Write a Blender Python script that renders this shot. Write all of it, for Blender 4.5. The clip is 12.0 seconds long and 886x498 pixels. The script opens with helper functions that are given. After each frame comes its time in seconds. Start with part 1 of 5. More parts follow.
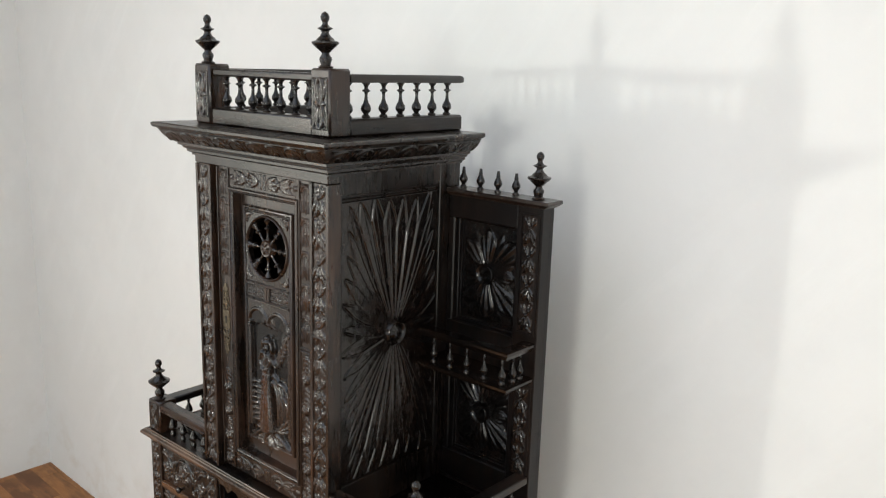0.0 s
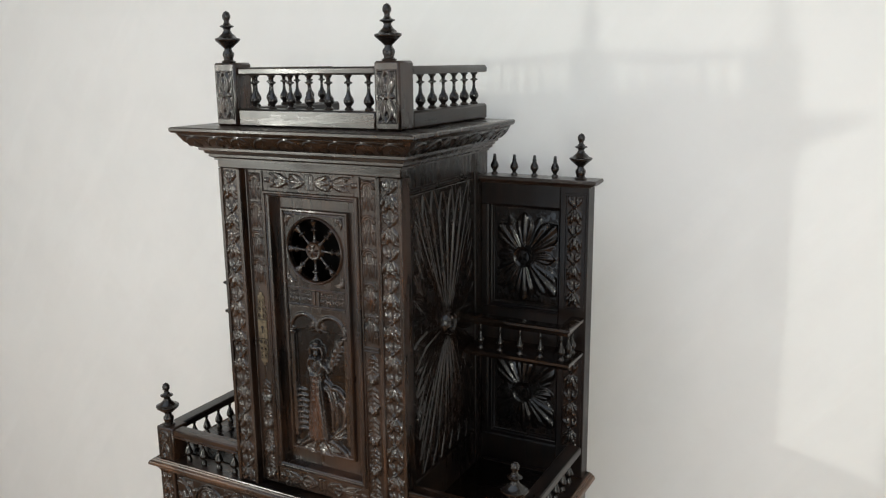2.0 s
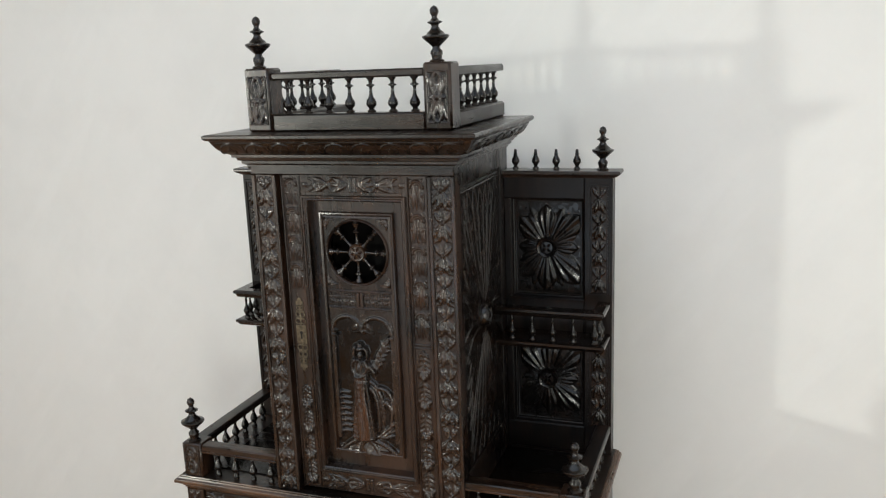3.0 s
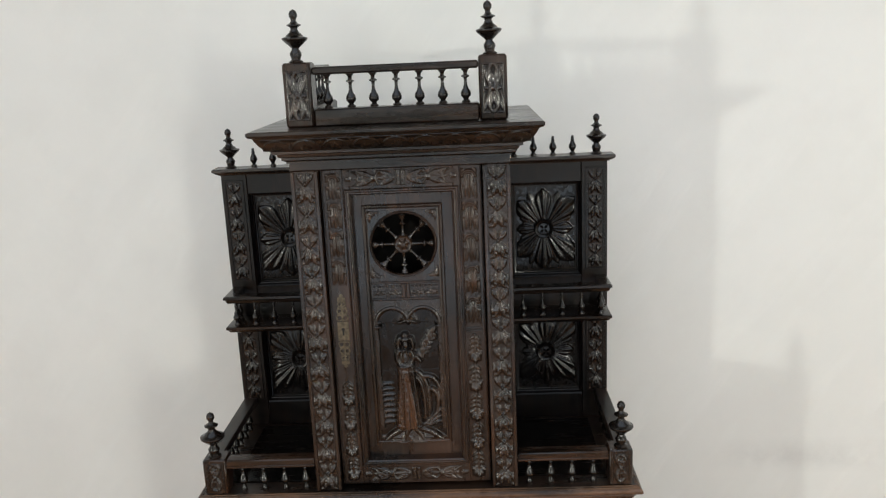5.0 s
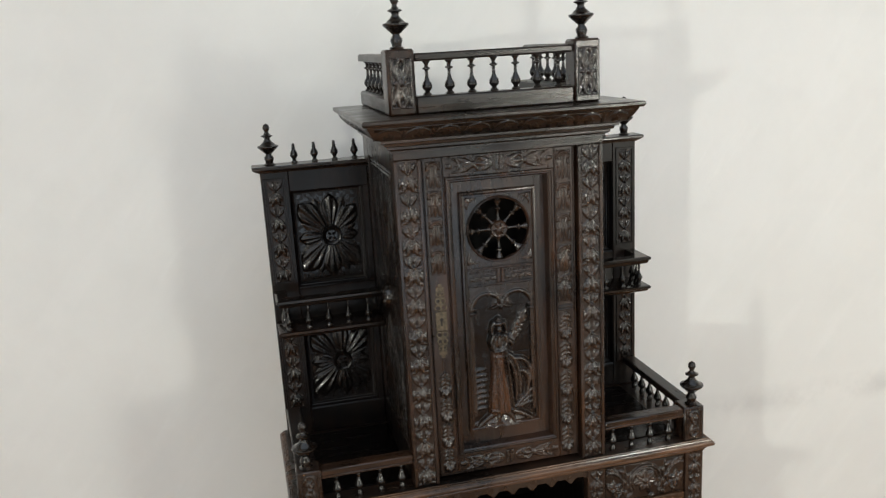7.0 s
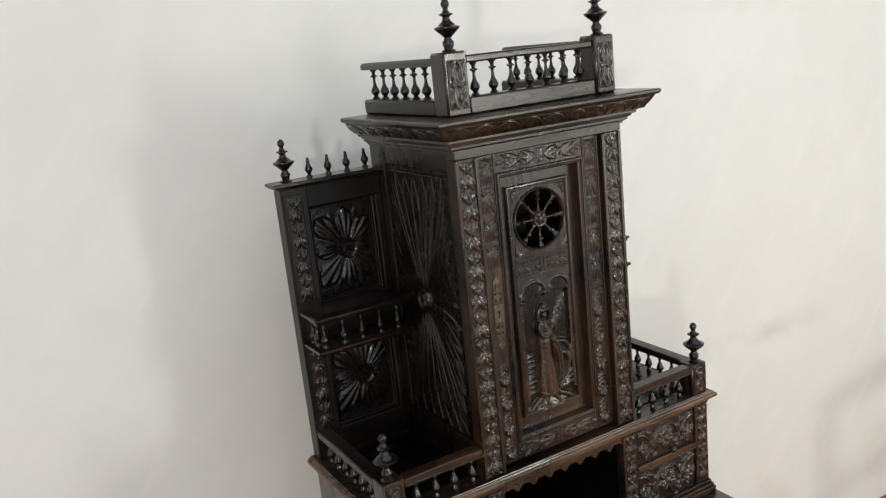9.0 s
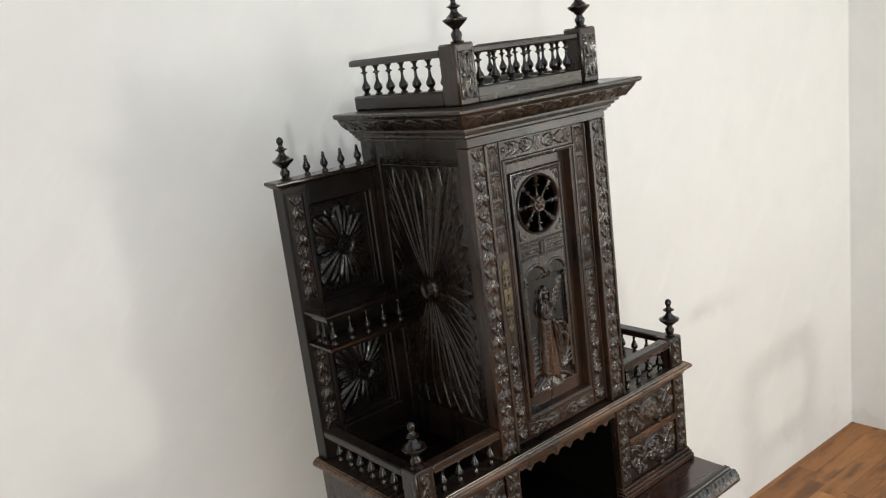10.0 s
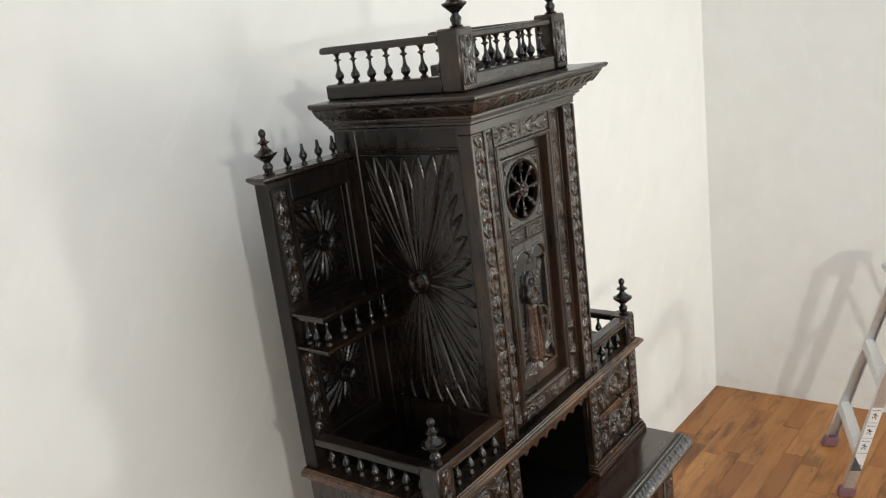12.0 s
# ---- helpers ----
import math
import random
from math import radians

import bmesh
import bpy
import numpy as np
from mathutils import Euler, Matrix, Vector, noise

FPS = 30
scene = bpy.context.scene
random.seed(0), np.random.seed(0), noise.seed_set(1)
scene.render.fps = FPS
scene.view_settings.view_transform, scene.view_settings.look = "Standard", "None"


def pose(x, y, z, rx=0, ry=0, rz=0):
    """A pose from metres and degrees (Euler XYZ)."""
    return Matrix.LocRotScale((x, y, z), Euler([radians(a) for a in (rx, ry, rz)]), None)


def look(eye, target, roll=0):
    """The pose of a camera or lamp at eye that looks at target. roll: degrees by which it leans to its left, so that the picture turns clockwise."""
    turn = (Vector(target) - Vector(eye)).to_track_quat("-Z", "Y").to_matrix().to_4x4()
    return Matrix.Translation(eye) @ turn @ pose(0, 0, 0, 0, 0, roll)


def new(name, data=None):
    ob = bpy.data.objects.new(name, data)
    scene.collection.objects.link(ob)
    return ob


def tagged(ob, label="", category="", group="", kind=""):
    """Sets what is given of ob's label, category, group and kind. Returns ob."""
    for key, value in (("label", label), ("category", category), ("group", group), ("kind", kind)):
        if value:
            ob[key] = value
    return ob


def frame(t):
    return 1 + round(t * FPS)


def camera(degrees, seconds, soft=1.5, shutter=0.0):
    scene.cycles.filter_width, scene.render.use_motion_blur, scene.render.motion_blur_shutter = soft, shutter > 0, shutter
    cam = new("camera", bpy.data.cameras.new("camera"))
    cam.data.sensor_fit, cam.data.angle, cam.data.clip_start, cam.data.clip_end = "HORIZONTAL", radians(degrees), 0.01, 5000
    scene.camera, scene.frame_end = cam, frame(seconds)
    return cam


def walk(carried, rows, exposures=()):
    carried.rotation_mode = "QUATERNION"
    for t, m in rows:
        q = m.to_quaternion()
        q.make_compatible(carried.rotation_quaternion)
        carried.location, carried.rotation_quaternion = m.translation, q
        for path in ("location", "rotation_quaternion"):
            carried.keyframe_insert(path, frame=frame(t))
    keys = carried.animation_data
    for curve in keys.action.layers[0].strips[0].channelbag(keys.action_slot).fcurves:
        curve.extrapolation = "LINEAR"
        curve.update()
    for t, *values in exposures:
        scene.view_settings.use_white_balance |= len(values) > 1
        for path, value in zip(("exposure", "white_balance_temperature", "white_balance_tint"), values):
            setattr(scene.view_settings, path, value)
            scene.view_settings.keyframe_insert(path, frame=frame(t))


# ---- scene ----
cam = camera(55.8, 12.0, soft=1.2, shutter=0.4)
METRES, EYE, TILT, LEAN, TURN = 2.47, 1.645, 0.0, 0.0, 41.0
ROWS = [
    (0.0, 0.0, 0.0, 0.0, 0.38, -12.58, -1.71),
    (0.5, -0.0327, -0.0103, -0.0022, -2.8, -12.44, -1.62),
    (1.0, -0.0691, -0.0105, -0.0065, -5.74, -12.2, -1.03),
    (1.5, -0.1092, -0.0008, -0.0056, -9.63, -12.3, -0.28),
    (2.0, -0.1429, 0.0099, -0.0065, -13.23, -12.54, 0.61),
    (2.5, -0.1905, 0.0184, -0.004, -17.72, -12.76, 1.54),
    (3.0, -0.2354, 0.026, -0.0046, -21.62, -12.69, 2.13),
    (5.0, -0.3967, 0.0991, -0.0011, -39.24, -13.44, 2.51),
    (5.5, -0.4215, 0.1268, -0.0062, -42.56, -13.71, 2.58),
    (6.0, -0.4531, 0.156, -0.0037, -46.31, -13.99, 2.63),
    (6.5, -0.4873, 0.1957, -0.0028, -51.06, -14.01, 2.75),
    (7.0, -0.5306, 0.2371, -0.0011, -55.06, -14.07, 3.13),
    (9.0, -0.6211, 0.3861, 0.0015, -72.16, -13.98, 5.91),
    (9.5, -0.6403, 0.4289, -0.0039, -76.59, -13.73, 6.62),
    (10.0, -0.6555, 0.4683, -0.0051, -81.55, -13.71, 7.06),
    (10.5, -0.6664, 0.5063, -0.0029, -85.96, -13.75, 7.52),
    (11.0, -0.6661, 0.5549, 0.0024, -89.89, -14.27, 7.82),
    (11.5, -0.6606, 0.5762, 0.0025, -92.7, -14.9, 7.69),
    (12.0, -0.6497, 0.583, 0.0007, -94.7, -15.39, 7.04),
]
walk(cam, [(t, pose(0, 0, EYE, TILT, LEAN, TURN) @ pose(METRES * x, METRES * y, METRES * z, 90 + pitch, roll, yaw)) for t, x, y, z, yaw, pitch, roll in ROWS],
     exposures=[(0.0, 0.04, 6300, 10), (1.5, -0.11, 6310, 10), (3.0, -0.18, 6320, 9), (5.5, -0.22, 6360, 9), (7.0, -0.21, 6400, 9), (9.5, -0.13, 6450, 10), (12.0, -0.04, 6480, 9)])

# ---------------------------------------------------------------- light
world = bpy.data.worlds.new("sky")
scene.world = world
world.use_nodes = True
wn = world.node_tree.nodes
sky = wn.new("ShaderNodeTexSky")
sky.sky_type = "NISHITA"
sky.sun_disc = False
sky.sun_elevation = radians(35)
sky.sun_rotation = radians(200)
world.node_tree.links.new(sky.outputs["Color"], wn["Background"].inputs["Color"])
wn["Background"].inputs["Strength"].default_value = 0.1


def opening_lamp(name, at, aim, width, height, watts, colour):
    data = bpy.data.lights.new(name, "AREA")
    data.shape, data.size, data.size_y, data.energy, data.color = "RECTANGLE", width, height, watts, colour
    ob = new(name, data)
    ob.matrix_world = look(at, aim)
    return ob


# room: left wall, right wall, front wall, ceiling height
XL, XR, YF, ZC = -3.255, 1.083, -2.7, 2.62
DAY, COOL_FILL = (1.0, 0.985, 0.875), (0.90, 1.0, 1.04)
opening_lamp("daylight_west", (XL - 0.005, -2.04, 1.52), (XL + 1, -2.04, 1.52), 0.12, 0.12, 51, DAY)
opening_lamp("daylight_south_east", (0.80, YF - 0.005, 1.6), (0.80, YF + 1, 1.6), 0.44, 0.38, 40, DAY)
# added low fill that brightens the reflections on the cabinet's front
opening_lamp("fill_south_low", (-1.05, YF - 0.005, 0.58), (-1.05, YF + 1, 0.58), 2.4, 0.62, 11, (0.82, 0.97, 1.12))
# two added broad fills for the door's sheen and the end walls
opening_lamp("fill_west_broad", (XL - 0.005, -1.28, 1.05), (XL + 1, -1.28, 1.05), 1.1, 0.85, 8, DAY)
opening_lamp("fill_east_broad", (XR + 0.005, -1.15, 1.05), (XR - 1, -1.15, 1.05), 0.9, 0.85, 11, DAY)
# added overhead fill for soft ambient light, no such source known
opening_lamp("fill_overhead", (-0.95, -0.75, ZC + 0.005), (-0.95, -0.75, 0), 3.4, 2.4, 24, COOL_FILL)


# ---------------------------------------------------------------- materials
def shader(name):
    m = bpy.data.materials.new(name)
    m.use_nodes = True
    nt = m.node_tree
    return m, nt, nt.nodes["Principled BSDF"]


def node(nt, kind, **values):
    n = nt.nodes.new(kind)
    for key, value in values.items():
        n.inputs[key.replace("_", " ")].default_value = value
    return n


def coords(nt, scale=(1, 1, 1)):
    tc = nt.nodes.new("ShaderNodeTexCoord")
    mp = nt.nodes.new("ShaderNodeMapping")
    mp.inputs["Scale"].default_value = scale
    nt.links.new(tc.outputs["Object"], mp.inputs["Vector"])
    return mp.outputs["Vector"]


def noise_tex(nt, vector, scale, detail=4.0, rough=0.55):
    n = node(nt, "ShaderNodeTexNoise", Scale=scale, Detail=detail, Roughness=rough)
    nt.links.new(vector, n.inputs["Vector"])
    return n.outputs["Fac"]


def ramp(nt, fac, stops):
    r = nt.nodes.new("ShaderNodeValToRGB")
    el = r.color_ramp.elements
    while len(el) < len(stops):
        el.new(0.5)
    for e, (p, c) in zip(el, stops):
        e.position, e.color = p, (*c, 1)
    nt.links.new(fac, r.inputs["Fac"])
    return r.outputs["Color"]


def mixed(nt, fac, a, b, mode="MIX"):
    m = nt.nodes.new("ShaderNodeMix")
    m.data_type, m.blend_type = "RGBA", mode
    for socket, value in ((m.inputs[0], fac), (m.inputs[6], a), (m.inputs[7], b)):
        if isinstance(value, (int, float)):
            socket.default_value = value
        elif isinstance(value, tuple):
            socket.default_value = (*value, 1)
        else:
            nt.links.new(value, socket)
    return m.outputs[2]


def relief(nt, bsdf, fac, strength, distance):
    b = node(nt, "ShaderNodeBump", Strength=strength, Distance=distance)
    nt.links.new(fac, b.inputs["Height"])
    nt.links.new(b.outputs["Normal"], bsdf.inputs["Normal"])


def ranged(nt, fac, lo, hi, a=0.3, b=0.7):
    m = node(nt, "ShaderNodeMapRange")
    m.inputs["From Min"].default_value, m.inputs["From Max"].default_value = a, b
    m.inputs["To Min"].default_value, m.inputs["To Max"].default_value = lo, hi
    nt.links.new(fac, m.inputs["Value"])
    return m.outputs["Result"]


def stained_wood(name, dark, brown, grain=(1, 1, 0.12), rough=(0.24, 0.42), worn=(0.45, 0.8), bump=0.20, chisel=0.0, gloss=0.4, wax=0.25, rubbed=0.35):
    m, nt, bs = shader(name)
    v = coords(nt, grain)
    big = noise_tex(nt, coords(nt), 7.0, 5.0, 0.6)
    fine = noise_tex(nt, v, 160.0, 4.0, 0.65)
    streak = noise_tex(nt, v, 34.0, 3.0)
    c = ramp(nt, big, [(worn[0], dark), (worn[1], brown)])
    c = mixed(nt, ranged(nt, streak, 0.0, 0.55), c, tuple(0.45 * x for x in dark))
    c = mixed(nt, ranged(nt, fine, 0.0, 0.35, 0.5, 0.75), c, tuple(min(1, 1.5 * x) for x in brown))
    # brown bands along the grain where the stain has worn thin
    bands = noise_tex(nt, v, 62.0, 6.0, 0.72)
    thin = noise_tex(nt, coords(nt), 8.5, 2.0, 0.5)
    bare = nt.nodes.new("ShaderNodeMath")
    bare.operation = "MULTIPLY"
    nt.links.new(ranged(nt, bands, 0.0, 1.0, 0.44, 0.64), bare.inputs[0])
    nt.links.new(ranged(nt, thin, 0.15, 0.85, 0.42, 0.62), bare.inputs[1])
    c = mixed(nt, bare.outputs[0], c, tuple(min(1, 1.25 * x) for x in brown))
    # grey rubbed streaks along the grain, in patches
    rub = noise_tex(nt, v, 75.0, 5.0, 0.7)
    patch = noise_tex(nt, coords(nt), 16.0, 3.0, 0.6)
    mul = nt.nodes.new("ShaderNodeMath")
    mul.operation = "MULTIPLY"
    nt.links.new(ranged(nt, rub, 0.0, 1.0, 0.50, 0.66), mul.inputs[0])
    nt.links.new(ranged(nt, patch, 0.0, rubbed, 0.45, 0.65), mul.inputs[1])
    c = mixed(nt, mul.outputs[0], c, (0.060, 0.050, 0.044))
    nt.links.new(c, bs.inputs["Base Color"])
    r1 = ranged(nt, big, rough[0], rough[1])
    r2 = nt.nodes.new("ShaderNodeMath")
    r2.operation = "ADD"
    nt.links.new(r1, r2.inputs[0])
    nt.links.new(ranged(nt, rub, -0.06, 0.12), r2.inputs[1])
    nt.links.new(r2.outputs[0], bs.inputs["Roughness"])
    bs.inputs["Specular IOR Level"].default_value = gloss
    bs.inputs["Coat Weight"].default_value = wax
    bs.inputs["Coat Roughness"].default_value = 0.11 if chisel else 0.15
    bs.inputs["Coat IOR"].default_value = 1.4
    if chisel:
        cut = noise_tex(nt, coords(nt), 210.0, 3.0, 0.6)
        h = nt.nodes.new("ShaderNodeMath")
        h.operation = "MULTIPLY_ADD"
        nt.links.new(cut, h.inputs[0])
        h.inputs[1].default_value = chisel
        nt.links.new(fine, h.inputs[2])
        relief(nt, bs, h.outputs[0], bump, 0.0010)
    else:
        h = nt.nodes.new("ShaderNodeMath")
        h.operation = "MULTIPLY_ADD"
        nt.links.new(rub, h.inputs[0])
        h.inputs[1].default_value = 1.5
        nt.links.new(fine, h.inputs[2])
        relief(nt, bs, h.outputs[0], bump, 0.0008)
    return m


WOOD = stained_wood("black_stained_wood", (0.0050, 0.0036, 0.0029), (0.042, 0.0180, 0.0086), rough=(0.18, 0.36), worn=(0.44, 0.74), gloss=0.50, wax=0.18, rubbed=0.45, bump=0.12)
WOOD_X = stained_wood("black_stained_wood_level", (0.0048, 0.0039, 0.0034), (0.034, 0.0172, 0.0100), grain=(0.12, 1, 1), rough=(0.19, 0.37), gloss=0.50, wax=0.18, rubbed=0.6, bump=0.11)
WOOD_Y = stained_wood("black_stained_wood_deep", (0.0046, 0.0037, 0.0033), (0.026, 0.0140, 0.0088), grain=(1, 0.12, 1), rough=(0.25, 0.42), gloss=0.44, wax=0.12, rubbed=0.5, bump=0.08)
CARVED = stained_wood("carved_stained_wood", (0.0064, 0.0049, 0.0042), (0.038, 0.0200, 0.0118), grain=(1, 1, 0.5), rough=(0.17, 0.31), worn=(0.44, 0.76), chisel=0.4, gloss=0.54, wax=0.44, rubbed=0.4, bump=0.10)
LEAFWOOD = stained_wood("polished_leaf_carving", (0.0023, 0.0017, 0.0015), (0.013, 0.0064, 0.0037), grain=(1, 1, 0.5), rough=(0.14, 0.26), worn=(0.46, 0.8), chisel=0.2, gloss=0.40, wax=0.34, rubbed=0.08, bump=0.03)
# carving darkened for the shade in the wing panels and sunk grounds
SHADECARVED = stained_wood("shaded_carving_wood", (0.0016, 0.0014, 0.0014), (0.008, 0.0046, 0.0033), grain=(1, 1, 0.5), rough=(0.17, 0.29), worn=(0.46, 0.8), chisel=0.3, gloss=0.32, wax=0.26, rubbed=0.06, bump=0.06)
GROUND = stained_wood("punched_shaded_ground", (0.0045, 0.0032, 0.0026), (0.030, 0.0135, 0.0064), grain=(1, 1, 1), rough=(0.22, 0.38), worn=(0.45, 0.8), chisel=0.8, gloss=0.34, wax=0.15, rubbed=0.15, bump=0.16)
TURNED = stained_wood("turned_stained_wood", (0.0036, 0.0029, 0.0026), (0.017, 0.0088, 0.0050), grain=(1, 1, 1), rough=(0.16, 0.30), gloss=0.42, wax=0.25, rubbed=0.2, bump=0.08)
EDGE = stained_wood("rubbed_edge_wood", (0.010, 0.0054, 0.0035), (0.140, 0.068, 0.034), grain=(0.1, 1, 1), rough=(0.18, 0.32), worn=(0.38, 0.68), gloss=0.4, wax=0.2, rubbed=0.5, bump=0.15)
ROBE = stained_wood("rubbed_brown_wood", (0.013, 0.0060, 0.0032), (0.052, 0.0205, 0.0088), grain=(1, 1, 0.2), rough=(0.16, 0.28), worn=(0.34, 0.62), chisel=0.2, gloss=0.5, wax=0.5, rubbed=0.1, bump=0.08)
RAILWOOD = stained_wood("dark_rail_wood", (0.0052, 0.0034, 0.0026), (0.060, 0.027, 0.0135), grain=(0.1, 1, 1), rough=(0.16, 0.30), worn=(0.46, 0.78), gloss=0.38, wax=0.2, rubbed=0.3, bump=0.12)
DULLCARVED = stained_wood("brown_worn_carving", (0.0066, 0.0046, 0.0036), (0.044, 0.0205, 0.0105), grain=(1, 1, 0.3), rough=(0.2, 0.36), worn=(0.40, 0.7), chisel=0.4, gloss=0.44, wax=0.25, rubbed=0.3, bump=0.12)
SHEEN = stained_wood("waxed_polished_carving", (0.0095, 0.0075, 0.0066), (0.045, 0.0260, 0.0170), grain=(1, 1, 0.5), rough=(0.18, 0.30), worn=(0.44, 0.76), chisel=0.3, gloss=0.9, wax=0.9, rubbed=0.7, bump=0.10)
SIDEWOOD = stained_wood("dark_side_wood", (0.0030, 0.0023, 0.0020), (0.018, 0.0090, 0.0052), rough=(0.20, 0.36), worn=(0.46, 0.78), gloss=0.36, wax=0.10, rubbed=0.22, bump=0.08)
CORNICEWOOD = stained_wood("dark_cornice_carving", (0.0026, 0.0021, 0.0020), (0.010, 0.0060, 0.0042), grain=(0.3, 1, 1), rough=(0.17, 0.30), worn=(0.44, 0.76), chisel=0.4, gloss=0.48, wax=0.40, rubbed=0.15, bump=0.10)
PANELWOOD = stained_wood("waxed_panel_wood", (0.0046, 0.0036, 0.0032), (0.028, 0.0140, 0.0080), rough=(0.17, 0.32), worn=(0.44, 0.74), gloss=0.46, wax=0.2, rubbed=0.45, bump=0.14)
# near-black that stands in for the shade inside openings
RECESSBLACK = stained_wood("recess_shade_black", (0.0014, 0.0011, 0.0010), (0.0026, 0.0018, 0.0013), rough=(0.5, 0.7), gloss=0.1, wax=0.0, rubbed=0.0)
TOPWOOD = stained_wood("polished_top_wood", (0.0030, 0.0022, 0.0019), (0.018, 0.0085, 0.0044), grain=(0.1, 1, 1), rough=(0.12, 0.22), gloss=0.4, wax=0.35, rubbed=0.1, bump=0.08)
# darker copy of the wood: shade of the recessed wings put into colour
WINGSHADE = stained_wood("wing_shade_wood", (0.0020, 0.0016, 0.0016), (0.010, 0.0050, 0.0032), rough=(0.25, 0.42), gloss=0.24, wax=0.10, rubbed=0.08, bump=0.06)
TRAYSHADE = stained_wood("tray_shade_wood", (0.0016, 0.0012, 0.0011), (0.006, 0.0032, 0.0020), grain=(0.1, 1, 1), rough=(0.14, 0.24), gloss=0.18, wax=0.1, rubbed=0.0, bump=0.06)
DESKWOOD = stained_wood("worn_desk_wood", (0.013, 0.0054, 0.0036), (0.046, 0.0170, 0.0095), grain=(0.1, 1, 1), rough=(0.14, 0.24), worn=(0.3, 0.65), gloss=0.6, wax=0.5, rubbed=0.06, bump=0.05)


def plain(name, colour, rough, metal=0.0, scale=60.0, vary=0.25, bump=0.1):
    m, nt, bs = shader(name)
    n = noise_tex(nt, coords(nt), scale)
    c = ramp(nt, n, [(0.3, tuple(x * (1 - vary) for x in colour)), (0.7, tuple(min(1, x * (1 + vary)) for x in colour))])
    nt.links.new(c, bs.inputs["Base Color"])
    nt.links.new(ranged(nt, n, rough * 0.85, min(1, rough * 1.2)), bs.inputs["Roughness"])
    bs.inputs["Metallic"].default_value = metal
    relief(nt, bs, n, bump, 0.001)
    return m


BRASS = plain("dull_brass", (0.125, 0.103, 0.070), 0.36, 0.75, 220, 0.5)
ALU = plain("brushed_aluminium", (0.62, 0.62, 0.62), 0.38, 0.85, 90, 0.08)
RUBBER = plain("mauve_rubber", (0.20, 0.10, 0.12), 0.7, 0, 80, 0.15)
LABEL = plain("label_white", (0.8, 0.8, 0.8), 0.5, 0, 60, 0.03)
SHADEGREY = plain("grey_print", (0.16, 0.16, 0.17), 0.5)
INK = plain("label_black", (0.02, 0.02, 0.02), 0.5, 0, 60, 0.1)
BLACK = plain("keyhole_black", (0.004, 0.004, 0.004), 0.8, 0, 60, 0.1)


def plaster(name, colour, scuffed=False):
    m, nt, bs = shader(name)
    v = coords(nt)
    big = noise_tex(nt, v, 1.4, 5.0)
    mid = noise_tex(nt, v, 7.0, 6.0, 0.62)
    fine = noise_tex(nt, v, 70.0, 5.0, 0.6)
    c = mixed(nt, ranged(nt, big, 0, 1), colour, tuple(x * y for x, y in zip(colour, (0.935, 0.935, 0.93))))
    c = mixed(nt, ranged(nt, mid, 0, 0.45, 0.45, 0.75), c, tuple(x * 0.90 for x in colour))
    # small dark specks
    vo = node(nt, "ShaderNodeTexVoronoi", Scale=3.2)
    nt.links.new(v, vo.inputs["Vector"])
    spot = ranged(nt, vo.outputs["Distance"], 0.6, 0.0, 0.004, 0.012)
    c = mixed(nt, spot, c, (0.25, 0.22, 0.2))
    # long trowel strokes, slanting
    mp = nt.nodes.new("ShaderNodeMapping")
    mp.inputs["Rotation"].default_value = (0, radians(-38), 0)
    nt.links.new(v, mp.inputs["Vector"])
    drawn = nt.nodes.new("ShaderNodeMapping")
    drawn.inputs["Scale"].default_value = (1, 1, 0.22)
    nt.links.new(mp.outputs["Vector"], drawn.inputs["Vector"])
    stroke = noise_tex(nt, drawn.outputs["Vector"], 17.0, 3.0, 0.55)
    ridge = ranged(nt, stroke, 0, 1, 0.60, 0.70)
    c = mixed(nt, ranged(nt, stroke, 0.0, 0.25, 0.52, 0.72), c, tuple(min(1, x * 1.05) for x in colour))
    if scuffed:
        # a rubbed level scuff at desk height beside the cabinet, and smears near the floor
        sep = nt.nodes.new("ShaderNodeSeparateXYZ")
        nt.links.new(v, sep.inputs[0])
        band = ranged(nt, sep.outputs["Z"], 0.0, 1.0, 0.70, 0.735)
        over = ranged(nt, sep.outputs["Z"], 1.0, 0.0, 0.745, 0.79)
        side = ranged(nt, sep.outputs["X"], 0.0, 1.0, -0.45, -0.30)
        far_side = ranged(nt, sep.outputs["X"], 1.0, 0.0, 0.15, 0.40)
        low = ranged(nt, sep.outputs["Z"], 0.8, 0.0, 0.02, 0.35)
        mask = band
        for k in (over, side, far_side, ranged(nt, mid, 0.0, 0.55, 0.38, 0.62)):
            mul = nt.nodes.new("ShaderNodeMath")
            mul.operation = "MULTIPLY"
            nt.links.new(mask, mul.inputs[0])
            nt.links.new(k, mul.inputs[1])
            mask = mul.outputs[0]
        c = mixed(nt, mask, c, tuple(x * 0.72 for x in colour))
        mul = nt.nodes.new("ShaderNodeMath")
        mul.operation = "MULTIPLY"
        nt.links.new(low, mul.inputs[0])
        nt.links.new(ranged(nt, mid, 0.0, 0.6, 0.52, 0.68), mul.inputs[1])
        c = mixed(nt, mul.outputs[0], c, tuple(x * y for x, y in zip(colour, (0.80, 0.72, 0.62))))
    nt.links.new(c, bs.inputs["Base Color"])
    bs.inputs["Roughness"].default_value = 0.72
    h = nt.nodes.new("ShaderNodeMath")
    h.operation = "MULTIPLY_ADD"
    nt.links.new(mid, h.inputs[0])
    h.inputs[1].default_value = 0.9
    nt.links.new(ridge, h.inputs[2])
    h2 = nt.nodes.new("ShaderNodeMath")
    h2.operation = "MULTIPLY_ADD"
    nt.links.new(fine, h2.inputs[0])
